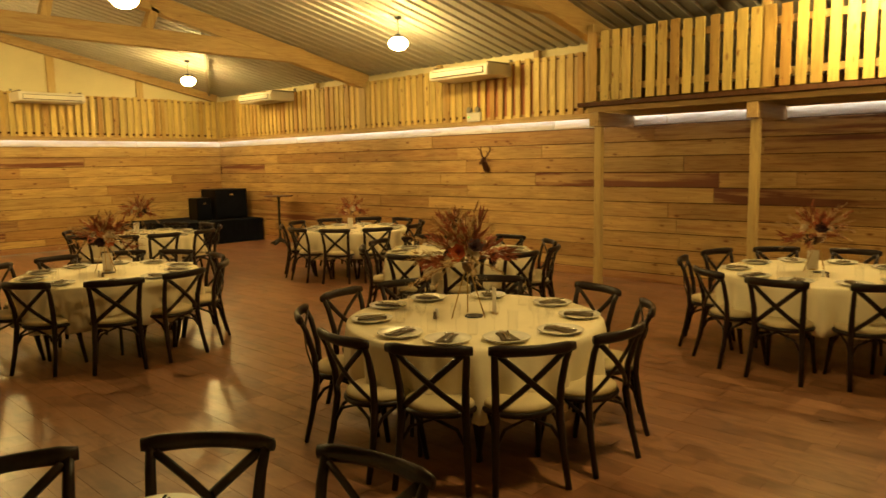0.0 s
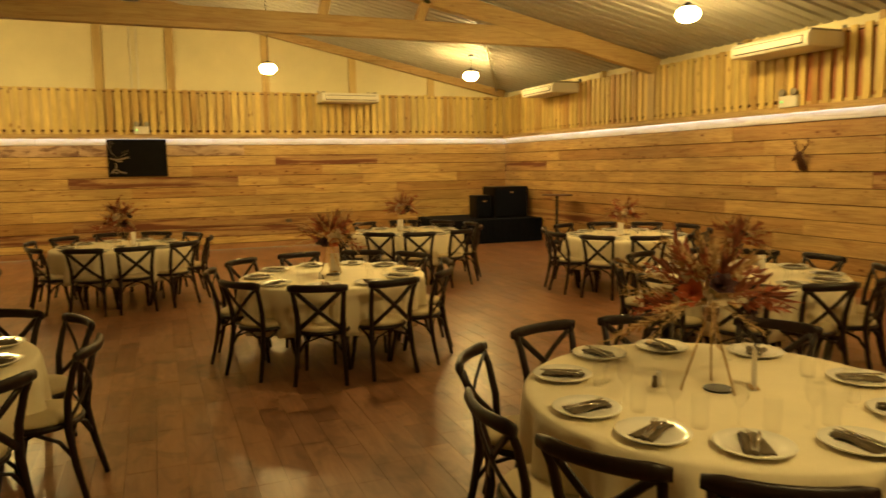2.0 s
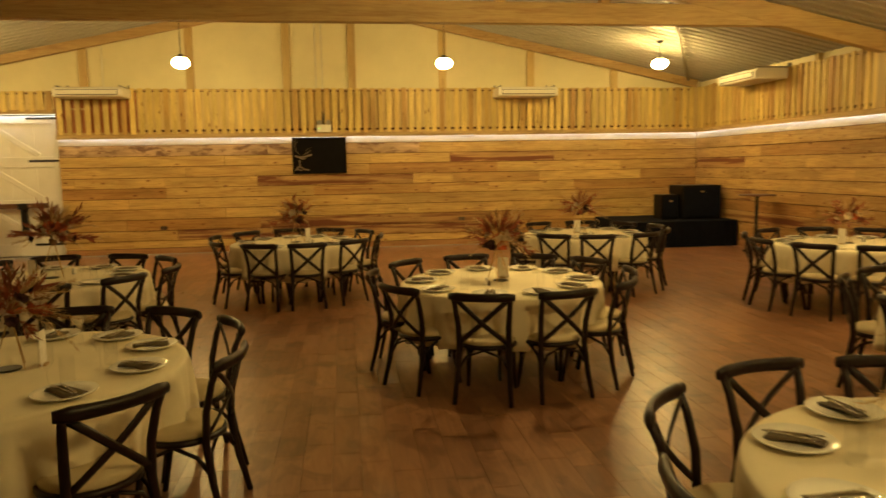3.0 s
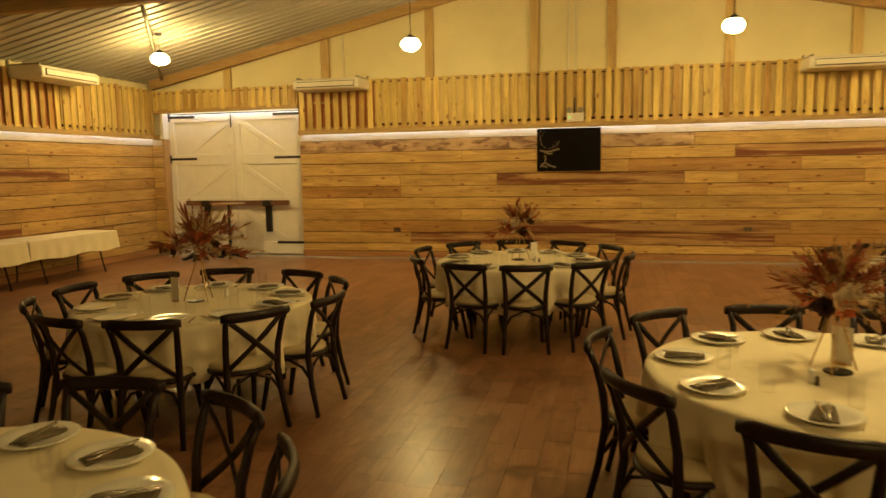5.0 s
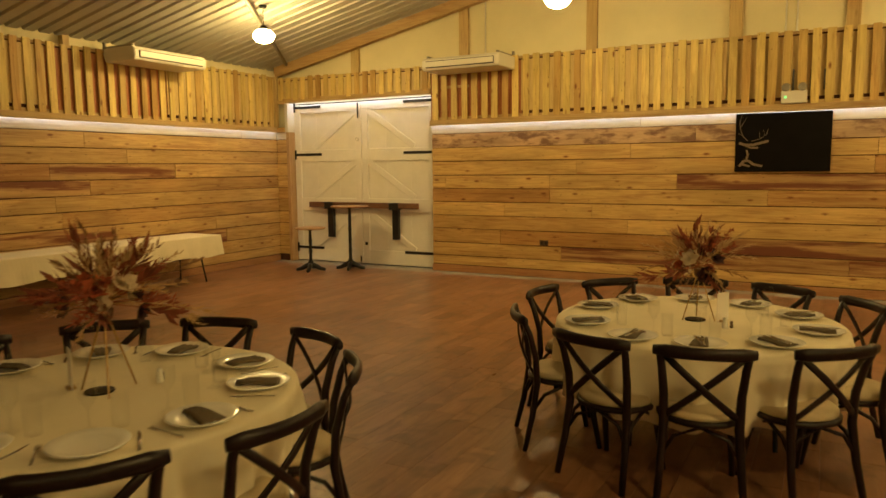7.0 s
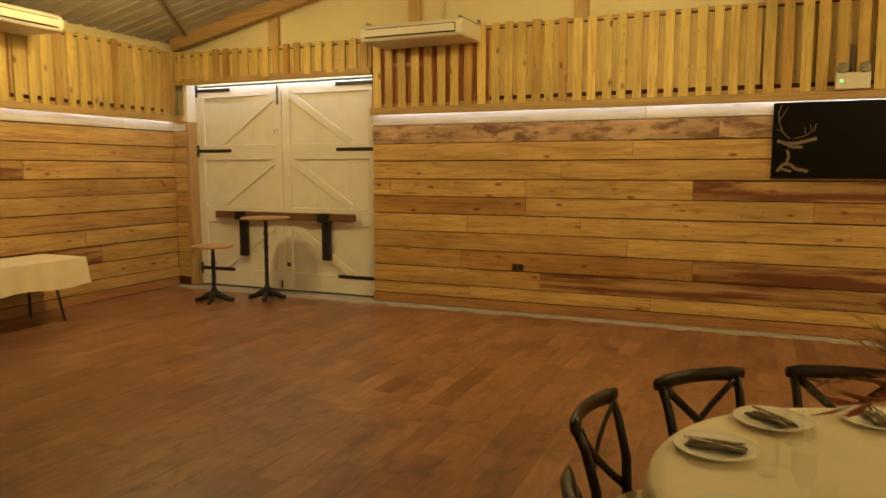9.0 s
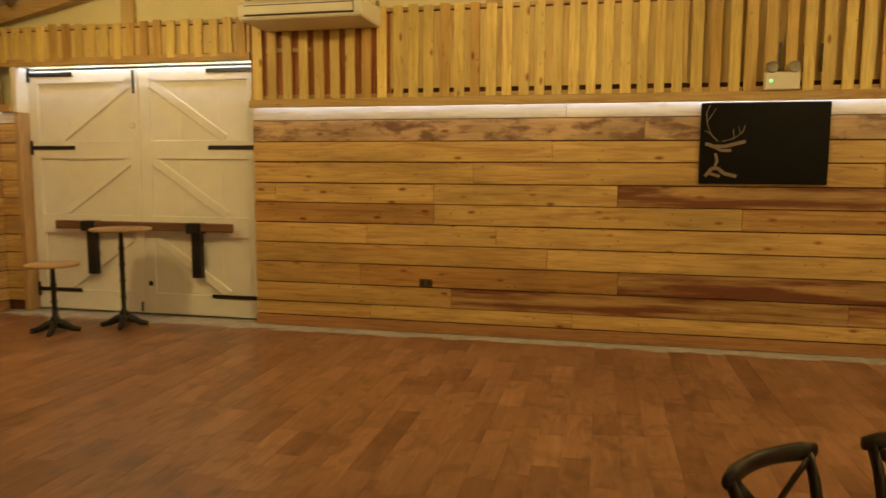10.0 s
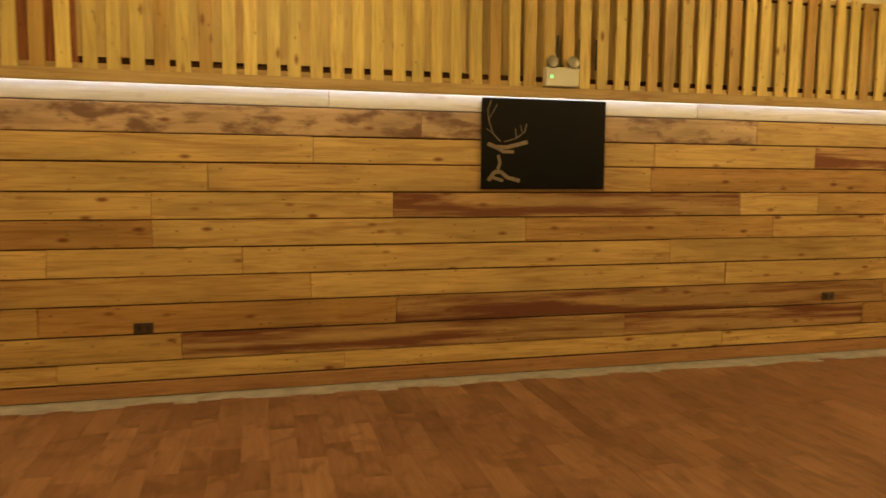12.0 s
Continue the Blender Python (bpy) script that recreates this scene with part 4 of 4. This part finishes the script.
def make_flowers(seed):
    rnd = random.Random(seed)
    h = holder("flower_arrangement")
    feet = [2 * math.pi * k / 3 + 0.4 for k in range(3)]
    for a in feet:
        f = Vector((0.125 * math.cos(a), 0.125 * math.sin(a), 0.0))
        t = Vector((0.018 * math.cos(a), 0.018 * math.sin(a), 0.33))
        part("stand_leg", tube([f, t], 0.0042, None, 6), BRASS, h, "thin brass leg")
    part("bowl", lathe([(0, 0.31), (0.020, 0.315), (0.034, 0.34), (0.038, 0.38), (0.0, 0.38)], 16), SHELF_WOOD, h, "small dark bowl", True)
    heart = Vector((0, 0, 0.40))
    for name, mat, count, kind, lmin, lmax in (("rust_foliage", LEAF_RUST, 12, "leaf", 0.16, 0.36), ("brown_foliage", LEAF_BROWN, 14, "spike", 0.22, 0.42), ("pampas_grass", PAMPAS, 27, "plume", 0.30, 0.48), ("red_plume", PLUME_RED, 11, "broad", 0.20, 0.36)):
        bm = bmesh.new()
        for _ in range(count):
            a = rnd.uniform(0, 2 * math.pi)
            el = rnd.uniform(-0.1, 1.2) if kind in ("plume", "broad") else rnd.uniform(-0.25, 1.35)
            d = Vector((math.cos(a) * math.cos(el), math.sin(a) * math.cos(el), math.sin(el)))
            spray(bm, heart + d * 0.03, d, rnd.uniform(lmin, lmax) * (0.85 if el > 1.0 else 1.0), rnd, kind)
        ob = part(name, bm, mat, h, "dried sprays")
        ob["kind"] = "stuff"
    for k in range(12):
        a = 2 * math.pi * k / 12 + rnd.uniform(-0.3, 0.3)
        el = rnd.uniform(-0.25, 0.8)
        c = heart + Vector((math.cos(a) * math.cos(el), math.sin(a) * math.cos(el), math.sin(el))) * rnd.uniform(0.12, 0.19)
        bm = bmesh.new()
        r = rnd.uniform(0.038, 0.062)
        rose(bm, Vector((0, 0, 0)), r, rnd)
        d = (c - heart).normalized()
        q = Vector((0, 0, 1)).rotation_difference(d)
        bm.transform(Matrix.Translation(c) @ q.to_matrix().to_4x4())
        mat = (PETAL_WHITE, PETAL_RED, PETAL_WHITE, PETAL_DARK, PETAL_DARK)[k % 5]
        part("bloom", bm, mat, h, "dried bloom")
    h.scale = (1.1, 1.1, 1.04)
    tagged(h, "dried rust and beige flowers on a thin brass tripod", "flowers", "table centrepieces")
    return h


def make_disc():
    ob = part("mirror_base", lathe([(0.0, 0.0), (0.066, 0.0), (0.068, 0.004), (0.066, 0.008), (0.0, 0.008)], 28), BLACK_BOARD, None, "", False)
    return tagged(ob, "small dark glossy disc lying on the tablecloth", "table mat", "table centrepieces")


def make_card():
    bm = box(-0.052, 0.052, -0.0015, 0.0015, 0.0, 0.195)
    h = part("menu_card", bm, PAPER)
    part("card_foot", box(-0.03, 0.03, -0.02, 0.02, 0.0, 0.012, 0.002), BRASS, h)
    return tagged(h, "white card standing upright on the table", "card", "table centrepieces")


# centre, turn of the flowers, and the bearing of each chair
TABLES = [
    ((3.69, 3.19), 20, (-152, -123, -91, -52, -15, 32, 71, 103, 140, 180)),
    ((2.88, 7.62), 110, (-148, -109, -76, -42, -9, 29, 60, 95, 131, 171)),
    ((0.77, 11.69), 200, (-147, -110, -79, -44, -6, 32, 67, 99, 133, 168)),
    ((-1.46, 8.86), 300, (-146, -106, -73, -39, -4, 34, 67, 108, 143, 178)),
    ((-0.34, 5.34), 60, (-160, -124, -86, -48, -10, 28, 60, 93, 128, 164)),
    ((7.75, 9.44), 250, (-144, -110, -72, -36, 1, 36, 72, 108, 144, -179)),
    ((5.06, 11.64), 150, (-130, -101, -65, -30, 4, 40, 75, 110, 146, -166)),
    ((6.44, 5.81), 330, (-169, -135, -101, -68, -37, 6, 40, 70, 104, 140)),
    ((7.23, 1.88), 80, (-144, -108, -72, -36, 0, 36, 70, 110, 148, 180)),
    ((0.26, 1.50), 10, (-171, -135, -99, -63, -27, 9, 43, 76, 112, 150)),
]

chair, table, cloth = make_chair(), make_table(), make_cloth()
plate, napkin, fork, knife = make_plate(), make_napkin(), make_fork(), make_knife()
tumbler, wine = make_tumbler(), make_wine_glass()
bouquets = [make_flowers(3), make_flowers(8), make_flowers(15)]
disc, card = make_disc(), make_card()


def make_shaker(name, mat, label):
    ob = part(name, lathe([(0.0, 0.0), (0.016, 0.0), (0.018, 0.01), (0.013, 0.045), (0.015, 0.055), (0.012, 0.068), (0.0, 0.070)], 14), mat, None, "", True)
    return tagged(ob, label, "shaker", "table centrepieces")


salt = make_shaker("salt_shaker", CHINA, "small white salt shaker on the cloth")
pepper = make_shaker("pepper_shaker", SOCKET, "small dark pepper shaker on the cloth")
used = set()


def lay(ob, m):
    """The first call places the thing itself, later ones copies of it."""
    if ob.name in used:
        return copy_thing(ob, m)
    used.add(ob.name)
    ob.matrix_basis = m @ Matrix.Diagonal((*ob.scale, 1))
    return ob


prng = random.Random(21)
for n, ((cx, cy), turn, bearings) in enumerate(TABLES):
    lay(table, pose(cx, cy, 0, 0, 0, turn))
    lay(cloth, pose(cx, cy, 0, 0, 0, turn * 1.7))
    z = TOP_Z + 0.003
    lay(disc, pose(cx, cy, z, 0, 0, 0))
    if n < 9:
        lay(bouquets[n % 3], pose(cx - 0.03 * math.cos(n), cy + 0.03, z + 0.0, 0, 0, turn) @ Matrix.Scale(1.0 if n in (0, 3, 8) else 0.86, 4))
    ca = math.radians(turn + {2: 168, 3: -110}.get(n, -40))
    lay(card, pose(cx + 0.17 * math.cos(ca), cy + 0.17 * math.sin(ca), z, 0, 0, turn + 35))
    cb = math.radians(turn + 120)
    lay(salt, pose(cx + 0.27 * math.cos(cb), cy + 0.27 * math.sin(cb), z, 0, 0, 0))
    lay(pepper, pose(cx + 0.29 * math.cos(cb + 0.13), cy + 0.29 * math.sin(cb + 0.13), z, 0, 0, 0) @ Matrix.Scale(0.8, 4))
    for b in bearings:
        a = math.radians(b)
        r = (0.93, 0.91, 0.90, 0.89, 0.935, 0.90, 0.91, 0.91, 0.95, 0.91)[n] + prng.uniform(-0.02, 0.02)
        lay(chair, pose(cx + r * math.cos(a), cy + r * math.sin(a), 0, 0, 0, b + 90 + prng.uniform(-5, 5)))
        # place setting
        ux, uy, vx, vy = math.cos(a), math.sin(a), -math.sin(a), math.cos(a)
        pr = 0.735 + prng.uniform(-0.015, 0.015)

        def spot(rad, side, up, twist):
            return pose(cx + rad * ux + side * vx, cy + rad * uy + side * vy, z + up, 0, 0, b + twist)

        lay(plate, spot(pr, 0, 0, prng.uniform(0, 90)))
        if not (n == 3 and b < -20):
            lay(napkin, spot(pr - 0.005, 0, 0, prng.uniform(-14, 14)))
        if n in (3, 5, 6):
            lay(fork, spot(pr, -0.175, 0, 90 + prng.uniform(-4, 4)))
            lay(knife, spot(pr, 0.175, 0, 90 + prng.uniform(-4, 4)))
        else:
            tw = 90 + prng.uniform(-12, 12)
            lay(fork, spot(pr, -0.014, 0.032, tw + 4))
            lay(knife, spot(pr, 0.014, 0.032, tw - 4))
        lay(tumbler, spot(pr - 0.20, 0.10 + prng.uniform(-0.02, 0.02), 0, 0))
        if n in (0, 3, 4, 2):
            lay(wine, spot(pr - 0.21, 0.0 + prng.uniform(-0.02, 0.02), 0, 0))


# ---- stage corner ----
def stage():
    h = holder("stage")
    part("deck", box(7.42, EAST - 0.04, 15.72, NORTH - 0.05, 0.50, 0.56, 0.006), BLACK_CLOTH, h)
    bm = bmesh.new()
    n = 60
    lo, hi = [], []
    for k in range(n + 1):
        x = 7.42 + (EAST - 0.05 - 7.42) * k / n
        lo.append(bm.verts.new((x, 15.70 + 0.02 * math.sin(k * 1.9), 0.004)))
        hi.append(bm.verts.new((x, 15.71 + 0.006 * math.sin(k * 1.9), 0.53)))
    for k in range(n):
        bm.faces.new((lo[k], lo[k + 1], hi[k + 1], hi[k]))
    part("front_drape", bm, BLACK_CLOTH, h, "pleated black drape", True)
    part("side_panel", box(7.42, 7.45, 15.74, NORTH - 0.06, 0, 0.50), BLACK_CLOTH, h)
    tagged(h, "low black stage with a pleated drape", "stage")


stage()


def speaker(x0, x1, y0, y1, z0, z1, label):
    h = holder("loudspeaker", ((x0 + x1) / 2, (y0 + y1) / 2, z0))
    w, d, t = (x1 - x0) / 2, (y1 - y0) / 2, z1 - z0
    part("cabinet", box(-w, w, -d, d, 0, t, 0.015), BLACK_BOARD, h)
    grille = part("grille", box(-w + 0.03, w - 0.03, -d - 0.012, -d + 0.002, 0.05, t - 0.05, 0.005), BLACK_CLOTH, h)
    part("badge", box(-0.04, 0.04, -d - 0.016, -d - 0.010, t - 0.16, t - 0.12), STEEL, grille)
    tagged(h, label, "loudspeaker", "stage equipment")


speaker(8.90, 9.80, 16.2, 16.9, 0.56, 1.31, "large black loudspeaker standing on the stage")
speaker(8.46, 8.86, 16.3, 16.75, 0.56, 1.11, "small black loudspeaker standing on the stage")


# ---- tall bistro tables ----
def bistro(name, x, y, top, r, label, cat, wood_of=TABLE_WOOD):
    h = holder(name, (x, y, 0), 25)
    part("top", lathe([(0, top - 0.028), (r - 0.01, top - 0.028), (r, top - 0.018), (r, top - 0.006), (r - 0.008, top), (0, top)], 32), wood_of, h, "round wooden top", True)
    col = [(0, 0.06), (0.055, 0.07), (0.040, 0.12), (0.048, 0.16), (0.03, 0.2)]
    zz = 0.2
    while zz < top - 0.2:
        col += [(0.028, zz + 0.05), (0.028, zz + 0.13), (0.038, zz + 0.15), (0.028, zz + 0.17)]
        zz += 0.19
    col += [(0.022, top - 0.06), (0.06, top - 0.04), (0.0, top - 0.03)]
    part("column", lathe(col, 14), IRON, h, "turned black iron column", True)
    for k in range(4):
        a = math.pi / 2 * k
        pts = [(0.01 * math.cos(a), 0.01 * math.sin(a), 0.11), (0.09 * math.cos(a), 0.09 * math.sin(a), 0.085), (0.18 * math.cos(a), 0.18 * math.sin(a), 0.04), (0.26 * math.cos(a), 0.26 * math.sin(a), 0.026)]
        part("foot", tube(pts, [0.055, 0.046, 0.034, 0.026], [0.045, 0.04, 0.034, 0.026], 6, (0, 0, 1)), IRON, h, "", True)
    tagged(h, label, cat, "bistro tables")


bistro("bistro_table", -6.02, 17.22, 1.15, 0.34, "tall bistro table with oak top and iron column", "table")
bistro("bistro_stool", -6.55, 16.75, 0.78, 0.28, "low bistro table with oak top and iron column", "table")
bistro("bistro_table", 9.52, 14.35, 1.17, 0.34, "tall bistro table with dark top by the stage", "table", SHELF_WOOD)


# ---- trestle table with cloth ----
def trestle(y0, y1):
    x0, x1 = WEST + 0.10, WEST + 0.84
    h = holder("trestle_table")
    part("tabletop", box(x0 + 0.01, x1 - 0.01, y0 + 0.01, y1 - 0.01, 0.715, 0.745, 0.005), AC_WHITE, h)
    for yy in (y0 + 0.32, y1 - 0.32):
        for xx in (x0 + 0.1, x1 - 0.1):
            s = 1 if xx > (x0 + x1) / 2 else -1
            part("leg", tube([(xx - s * 0.06, yy, 0.715), (xx - s * 0.03, yy, 0.45), (xx, yy + 0.03, 0.2), (xx + s * 0.03, yy + 0.05, 0.0)], 0.014), IRON, h, "", True)
        part("stretcher", tube([(x0 + 0.13, yy, 0.45), (x1 - 0.13, yy, 0.45)], 0.010), IRON, h)
    tagged(h, "long folding trestle table with bent metal legs", "table")
    bm = bmesh.new()
    nu, nv = 12, 42
    z, drop = 0.752, 0.33
    ring = []
    def edge_pts():
        per = []
        for i in range(nu):
            per.append((x0 + (x1 - x0) * i / nu, y0))
        for i in range(nv):
            per.append((x1, y0 + (y1 - y0) * i / nv))
        for i in range(nu):
            per.append((x1 - (x1 - x0) * i / nu, y1))
        for i in range(nv):
            per.append((x0, y1 - (y1 - y0) * i / nv))
        return per
    per = edge_pts()
    cxm, cym = (x0 + x1) / 2, (y0 + y1) / 2
    top = [bm.verts.new((a, b, z)) for a, b in per]
    bm.faces.new(top)
    prev = top
    for lvl in (0.03, 0.4, 1.0):
        cur = []
        for k, (a, b) in enumerate(per):
            ox = 1 if a >= x1 - 1e-6 else (-0.15 if a <= x0 + 1e-6 else 0)
            oy = 1 if b >= y1 - 1e-6 else (-1 if b <= y0 + 1e-6 else 0)
            f = 0.008 + 0.03 * lvl * (0.4 + 0.6 * math.sin(k * 0.55) ** 2)
            cur.append(bm.verts.new((a + ox * f, b + oy * f, z - drop * lvl * (1 + 0.05 * math.sin(k * 0.3)))))
        for k in range(len(per)):
            j = (k + 1) % len(per)
            bm.faces.new((prev[k], cur[k], cur[j], prev[j]))
        prev = cur
    bmesh.ops.recalc_face_normals(bm, faces=bm.faces)
    tagged(part("table_cloth", bm, CLOTH, None), "white cloth draped over a long trestle table", "tablecloth")


trestle(13.28, 15.32)
trestle(11.16, 13.20)

# ---- things on the walls ----
def wall_board():
    h = holder("wall_panel", (0.945, NORTH - 0.012, 2.115))
    part("panel", box(-0.60, 0.60, -0.035, 0.0, -0.405, 0.405, 0.006), BLACK_BOARD, h)
    def ink(pts, wd):
        bm = bmesh.new()
        for (xa, za), (xb, zb) in zip(pts, pts[1:]):
            bar_between(bm, (xa, -0.0375, za), (xb, -0.0375, zb), wd * (0.95 if wd > 0.02 else 0.45), 0.004, (0, 1, 0))
        part("antler_drawing", bm, SILVER_INK, h, "pale antler and leaf shapes")
    ink([(-0.43, 0.02), (-0.50, 0.09), (-0.54, 0.20), (-0.55, 0.30), (-0.52, 0.38)], 0.018)
    ink([(-0.545, 0.21), (-0.50, 0.28), (-0.46, 0.35)], 0.013)
    ink([(-0.50, 0.09), (-0.56, 0.13)], 0.012)
    ink([(-0.39, 0.02), (-0.28, 0.05), (-0.20, 0.11), (-0.18, 0.18)], 0.016)
    ink([(-0.28, 0.05), (-0.29, 0.14)], 0.011)
    ink([(-0.22, 0.09), (-0.24, 0.17)], 0.010)
    ink([(-0.55, 0.00), (-0.47, -0.03), (-0.36, -0.03), (-0.17, 0.02)], 0.037)
    ink([(-0.47, -0.03), (-0.40, -0.07), (-0.30, -0.07)], 0.030)
    ink([(-0.45, -0.10), (-0.43, -0.17), (-0.45, -0.23)], 0.027)
    ink([(-0.54, -0.33), (-0.48, -0.25), (-0.42, -0.25), (-0.36, -0.30), (-0.24, -0.33)], 0.036)
    ink([(-0.50, -0.30), (-0.40, -0.33)], 0.030)
    tagged(h, "black wall panel with a pale antlered drawing", "wall panel")


wall_board()


def deer_head():
    bm = bmesh.new()
    add_tube(bm, [(0, 0, -0.22), (-0.07, 0, -0.20), (-0.13, 0, -0.08), (-0.17, 0, 0.02)], [0.06, 0.075, 0.07, 0.055], None, 8, (0, 1, 0))
    add_tube(bm, [(-0.15, 0, 0.05), (-0.22, 0, 0.0), (-0.32, 0, -0.07)], [0.05, 0.048, 0.025], None, 8, (0, 1, 0))
    for s in (-1, 1):
        add_tube(bm, [(-0.15, s * 0.03, 0.06), (-0.13, s * 0.10, 0.14), (-0.10, s * 0.15, 0.24), (-0.12, s * 0.12, 0.34)], [0.020, 0.018, 0.015, 0.008], None, 6)
        add_tube(bm, [(-0.13, s * 0.10, 0.14), (-0.17, s * 0.08, 0.22)], [0.014, 0.006], None, 5)
        add_tube(bm, [(-0.10, s * 0.14, 0.22), (-0.14, s * 0.20, 0.30)], [0.014, 0.006], None, 5)
        add_tube(bm, [(-0.14, s * 0.05, 0.05), (-0.13, s * 0.12, 0.06)], [0.02, 0.008], 0.006, 5)
    bmesh.ops.scale(bm, vec=(0.75, 0.75, 0.78), verts=bm.verts)
    ob = part("deer_head", bm, DARK_WOOD, None, "", True)
    ob.location = (EAST - 0.012, 8.25, 1.90)
    tagged(ob, "small dark carved stag head with antlers on the plank wall", "wall ornament")


deer_head()


def emergency_light(x, y, z, turn):
    h = holder("emergency_light", (x, y, z), turn)
    part("case", box(-0.16, 0.16, -0.07, 0.0, 0.0, 0.17, 0.008), AC_WHITE, h)
    part("pilot", box(-0.12, -0.09, -0.075, -0.069, 0.07, 0.10), GREEN_GLOW, h, "green pilot light")
    for s in (-1, 1):
        bm = lathe([(0, -0.03), (0.04, -0.03), (0.058, 0.03), (0.05, 0.035), (0, 0.02)], 14)
        bm.transform(Matrix.Translation((s * 0.10, -0.05, 0.21)) @ Matrix.Rotation(radians(80), 4, "X"))
        head = part("floodlight", bm, TAPE, h, "swivelling lamp head", True)
        part("stem", tube([(s * 0.10, -0.04, 0.16), (s * 0.10, -0.04, 0.20)], 0.012), AC_DARK, head)
    for s, top in ((-0.02, 0.46), (0.20, 0.44), (0.36, 0.44)):
        part("cable", tube([(s, 0.012, 0.17), (s, 0.012, top)], 0.012), AC_DARK, h, "dark cable between the slats")
    tagged(h, "ivory twin-lamp emergency light on the fascia", "emergency light", "emergency lights")


emergency_light(1.07, NORTH - 0.055, 2.63, 0)
emergency_light(EAST - 0.055, 8.5, 2.61, -90)


def socket(x, z):
    h = part("wall_socket", box(-0.073, 0.073, -0.012, 0.0, -0.043, 0.043, 0.003), SOCKET)
    for s in (-0.035, 0.035):
        part("socket_switch", box(s - 0.012, s + 0.012, -0.016, -0.011, -0.02, 0.02, 0.002), AC_DARK, h)
    h.location = (x, NORTH - 0.008, z)
    tagged(h, "dark metal double wall socket", "socket", "wall sockets")


socket(-2.52, 0.57)
socket(4.18, 0.60)

# black cowl under the ridge
h = holder("ridge_vent", (1.02, 16.37, 5.24))
part("cowl", lathe([(0.0, -0.07), (0.18, -0.05), (0.25, 0.0), (0.20, 0.06), (0.06, 0.09), (0.0, 0.09)], 20), IRON, h, "", True)
part("neck", tube([(0, 0, 0.08), (0, 0, roof_z(1.02) - 5.26)], 0.05), IRON, h)
tagged(h, "black round cowl hanging under the roof ridge", "vent")

# tubular wind braces under the roof sheets, from the truss to the gable corners
for xa, xb in ((6.35, 9.62), (-3.98, -7.62)):
    bm = tube([(xa, 11.72, roof_z(xa) - 0.10), ((xa + xb) / 2, 14.6, roof_z((xa + xb) / 2) - 0.11), (xb, 17.52, roof_z(xb) - 0.10)], 0.032)
    structure(part("wind_brace", bm, TAPE, None, "", True), "grey tubular wind brace below the roof sheets", "brace")


# ---- floor boards, the last and most numerous pieces ----
STRIP_W = 0.182
frnd = random.Random(77)
rest_v, rest_f = [], []
near = []
lane = WEST + 0.01
while lane < EAST - 0.02:
    y = SOUTH + 0.02 - frnd.uniform(0, 0.5)
    while y < NORTH - 0.34:
        ln = frnd.choice((0.42, 0.55, 0.68, 0.82)) * frnd.uniform(0.95, 1.05)
        y0, y1 = max(y, SOUTH + 0.01), min(y + ln, NORTH - 0.27 + frnd.uniform(-0.05, 0.05))
        x1 = min(lane + STRIP_W, EAST - 0.01)
        if y1 - y0 > 0.04:
            if -4.2 < lane < 0.6 and 13.4 < y0 < 17.0 and len(near) < 300:
                near.append((lane, x1, y0, y1))
            else:
                k = len(rest_v)
                e, d = 0.0012, frnd.uniform(0, 0.0008)
                rest_v += [(lane, y0, -0.005), (x1, y0, -0.005), (x1, y1, -0.005), (lane, y1, -0.005), (lane + e, y0 + e, -d), (x1 - e, y0 + e, -d), (x1 - e, y1 - e, -d), (lane + e, y1 - e, -d)]
                rest_f += [(k + 4, k + 5, k + 6, k + 7), (k, k + 1, k + 5, k + 4), (k + 1, k + 2, k + 6, k + 5), (k + 2, k + 3, k + 7, k + 6), (k + 3, k, k + 4, k + 7)]
        y += ln
    lane += STRIP_W
me = bpy.data.meshes.new("floor_strips")
me.from_pydata(rest_v, [], rest_f)
me.materials.append(FLOOR)
strips = new("floor_strips", me)
strips.parent = slab
strips["kind"] = "stuff"
for x0, x1, y0, y1 in near:
    bm = box(-(x1 - x0) / 2, (x1 - x0) / 2, -(y1 - y0) / 2, (y1 - y0) / 2, -0.005, 0.0, 0.0012)
    ob = part("floor_board", bm, FLOOR, slab)
    ob.location = ((x0 + x1) / 2, (y0 + y1) / 2, 0)
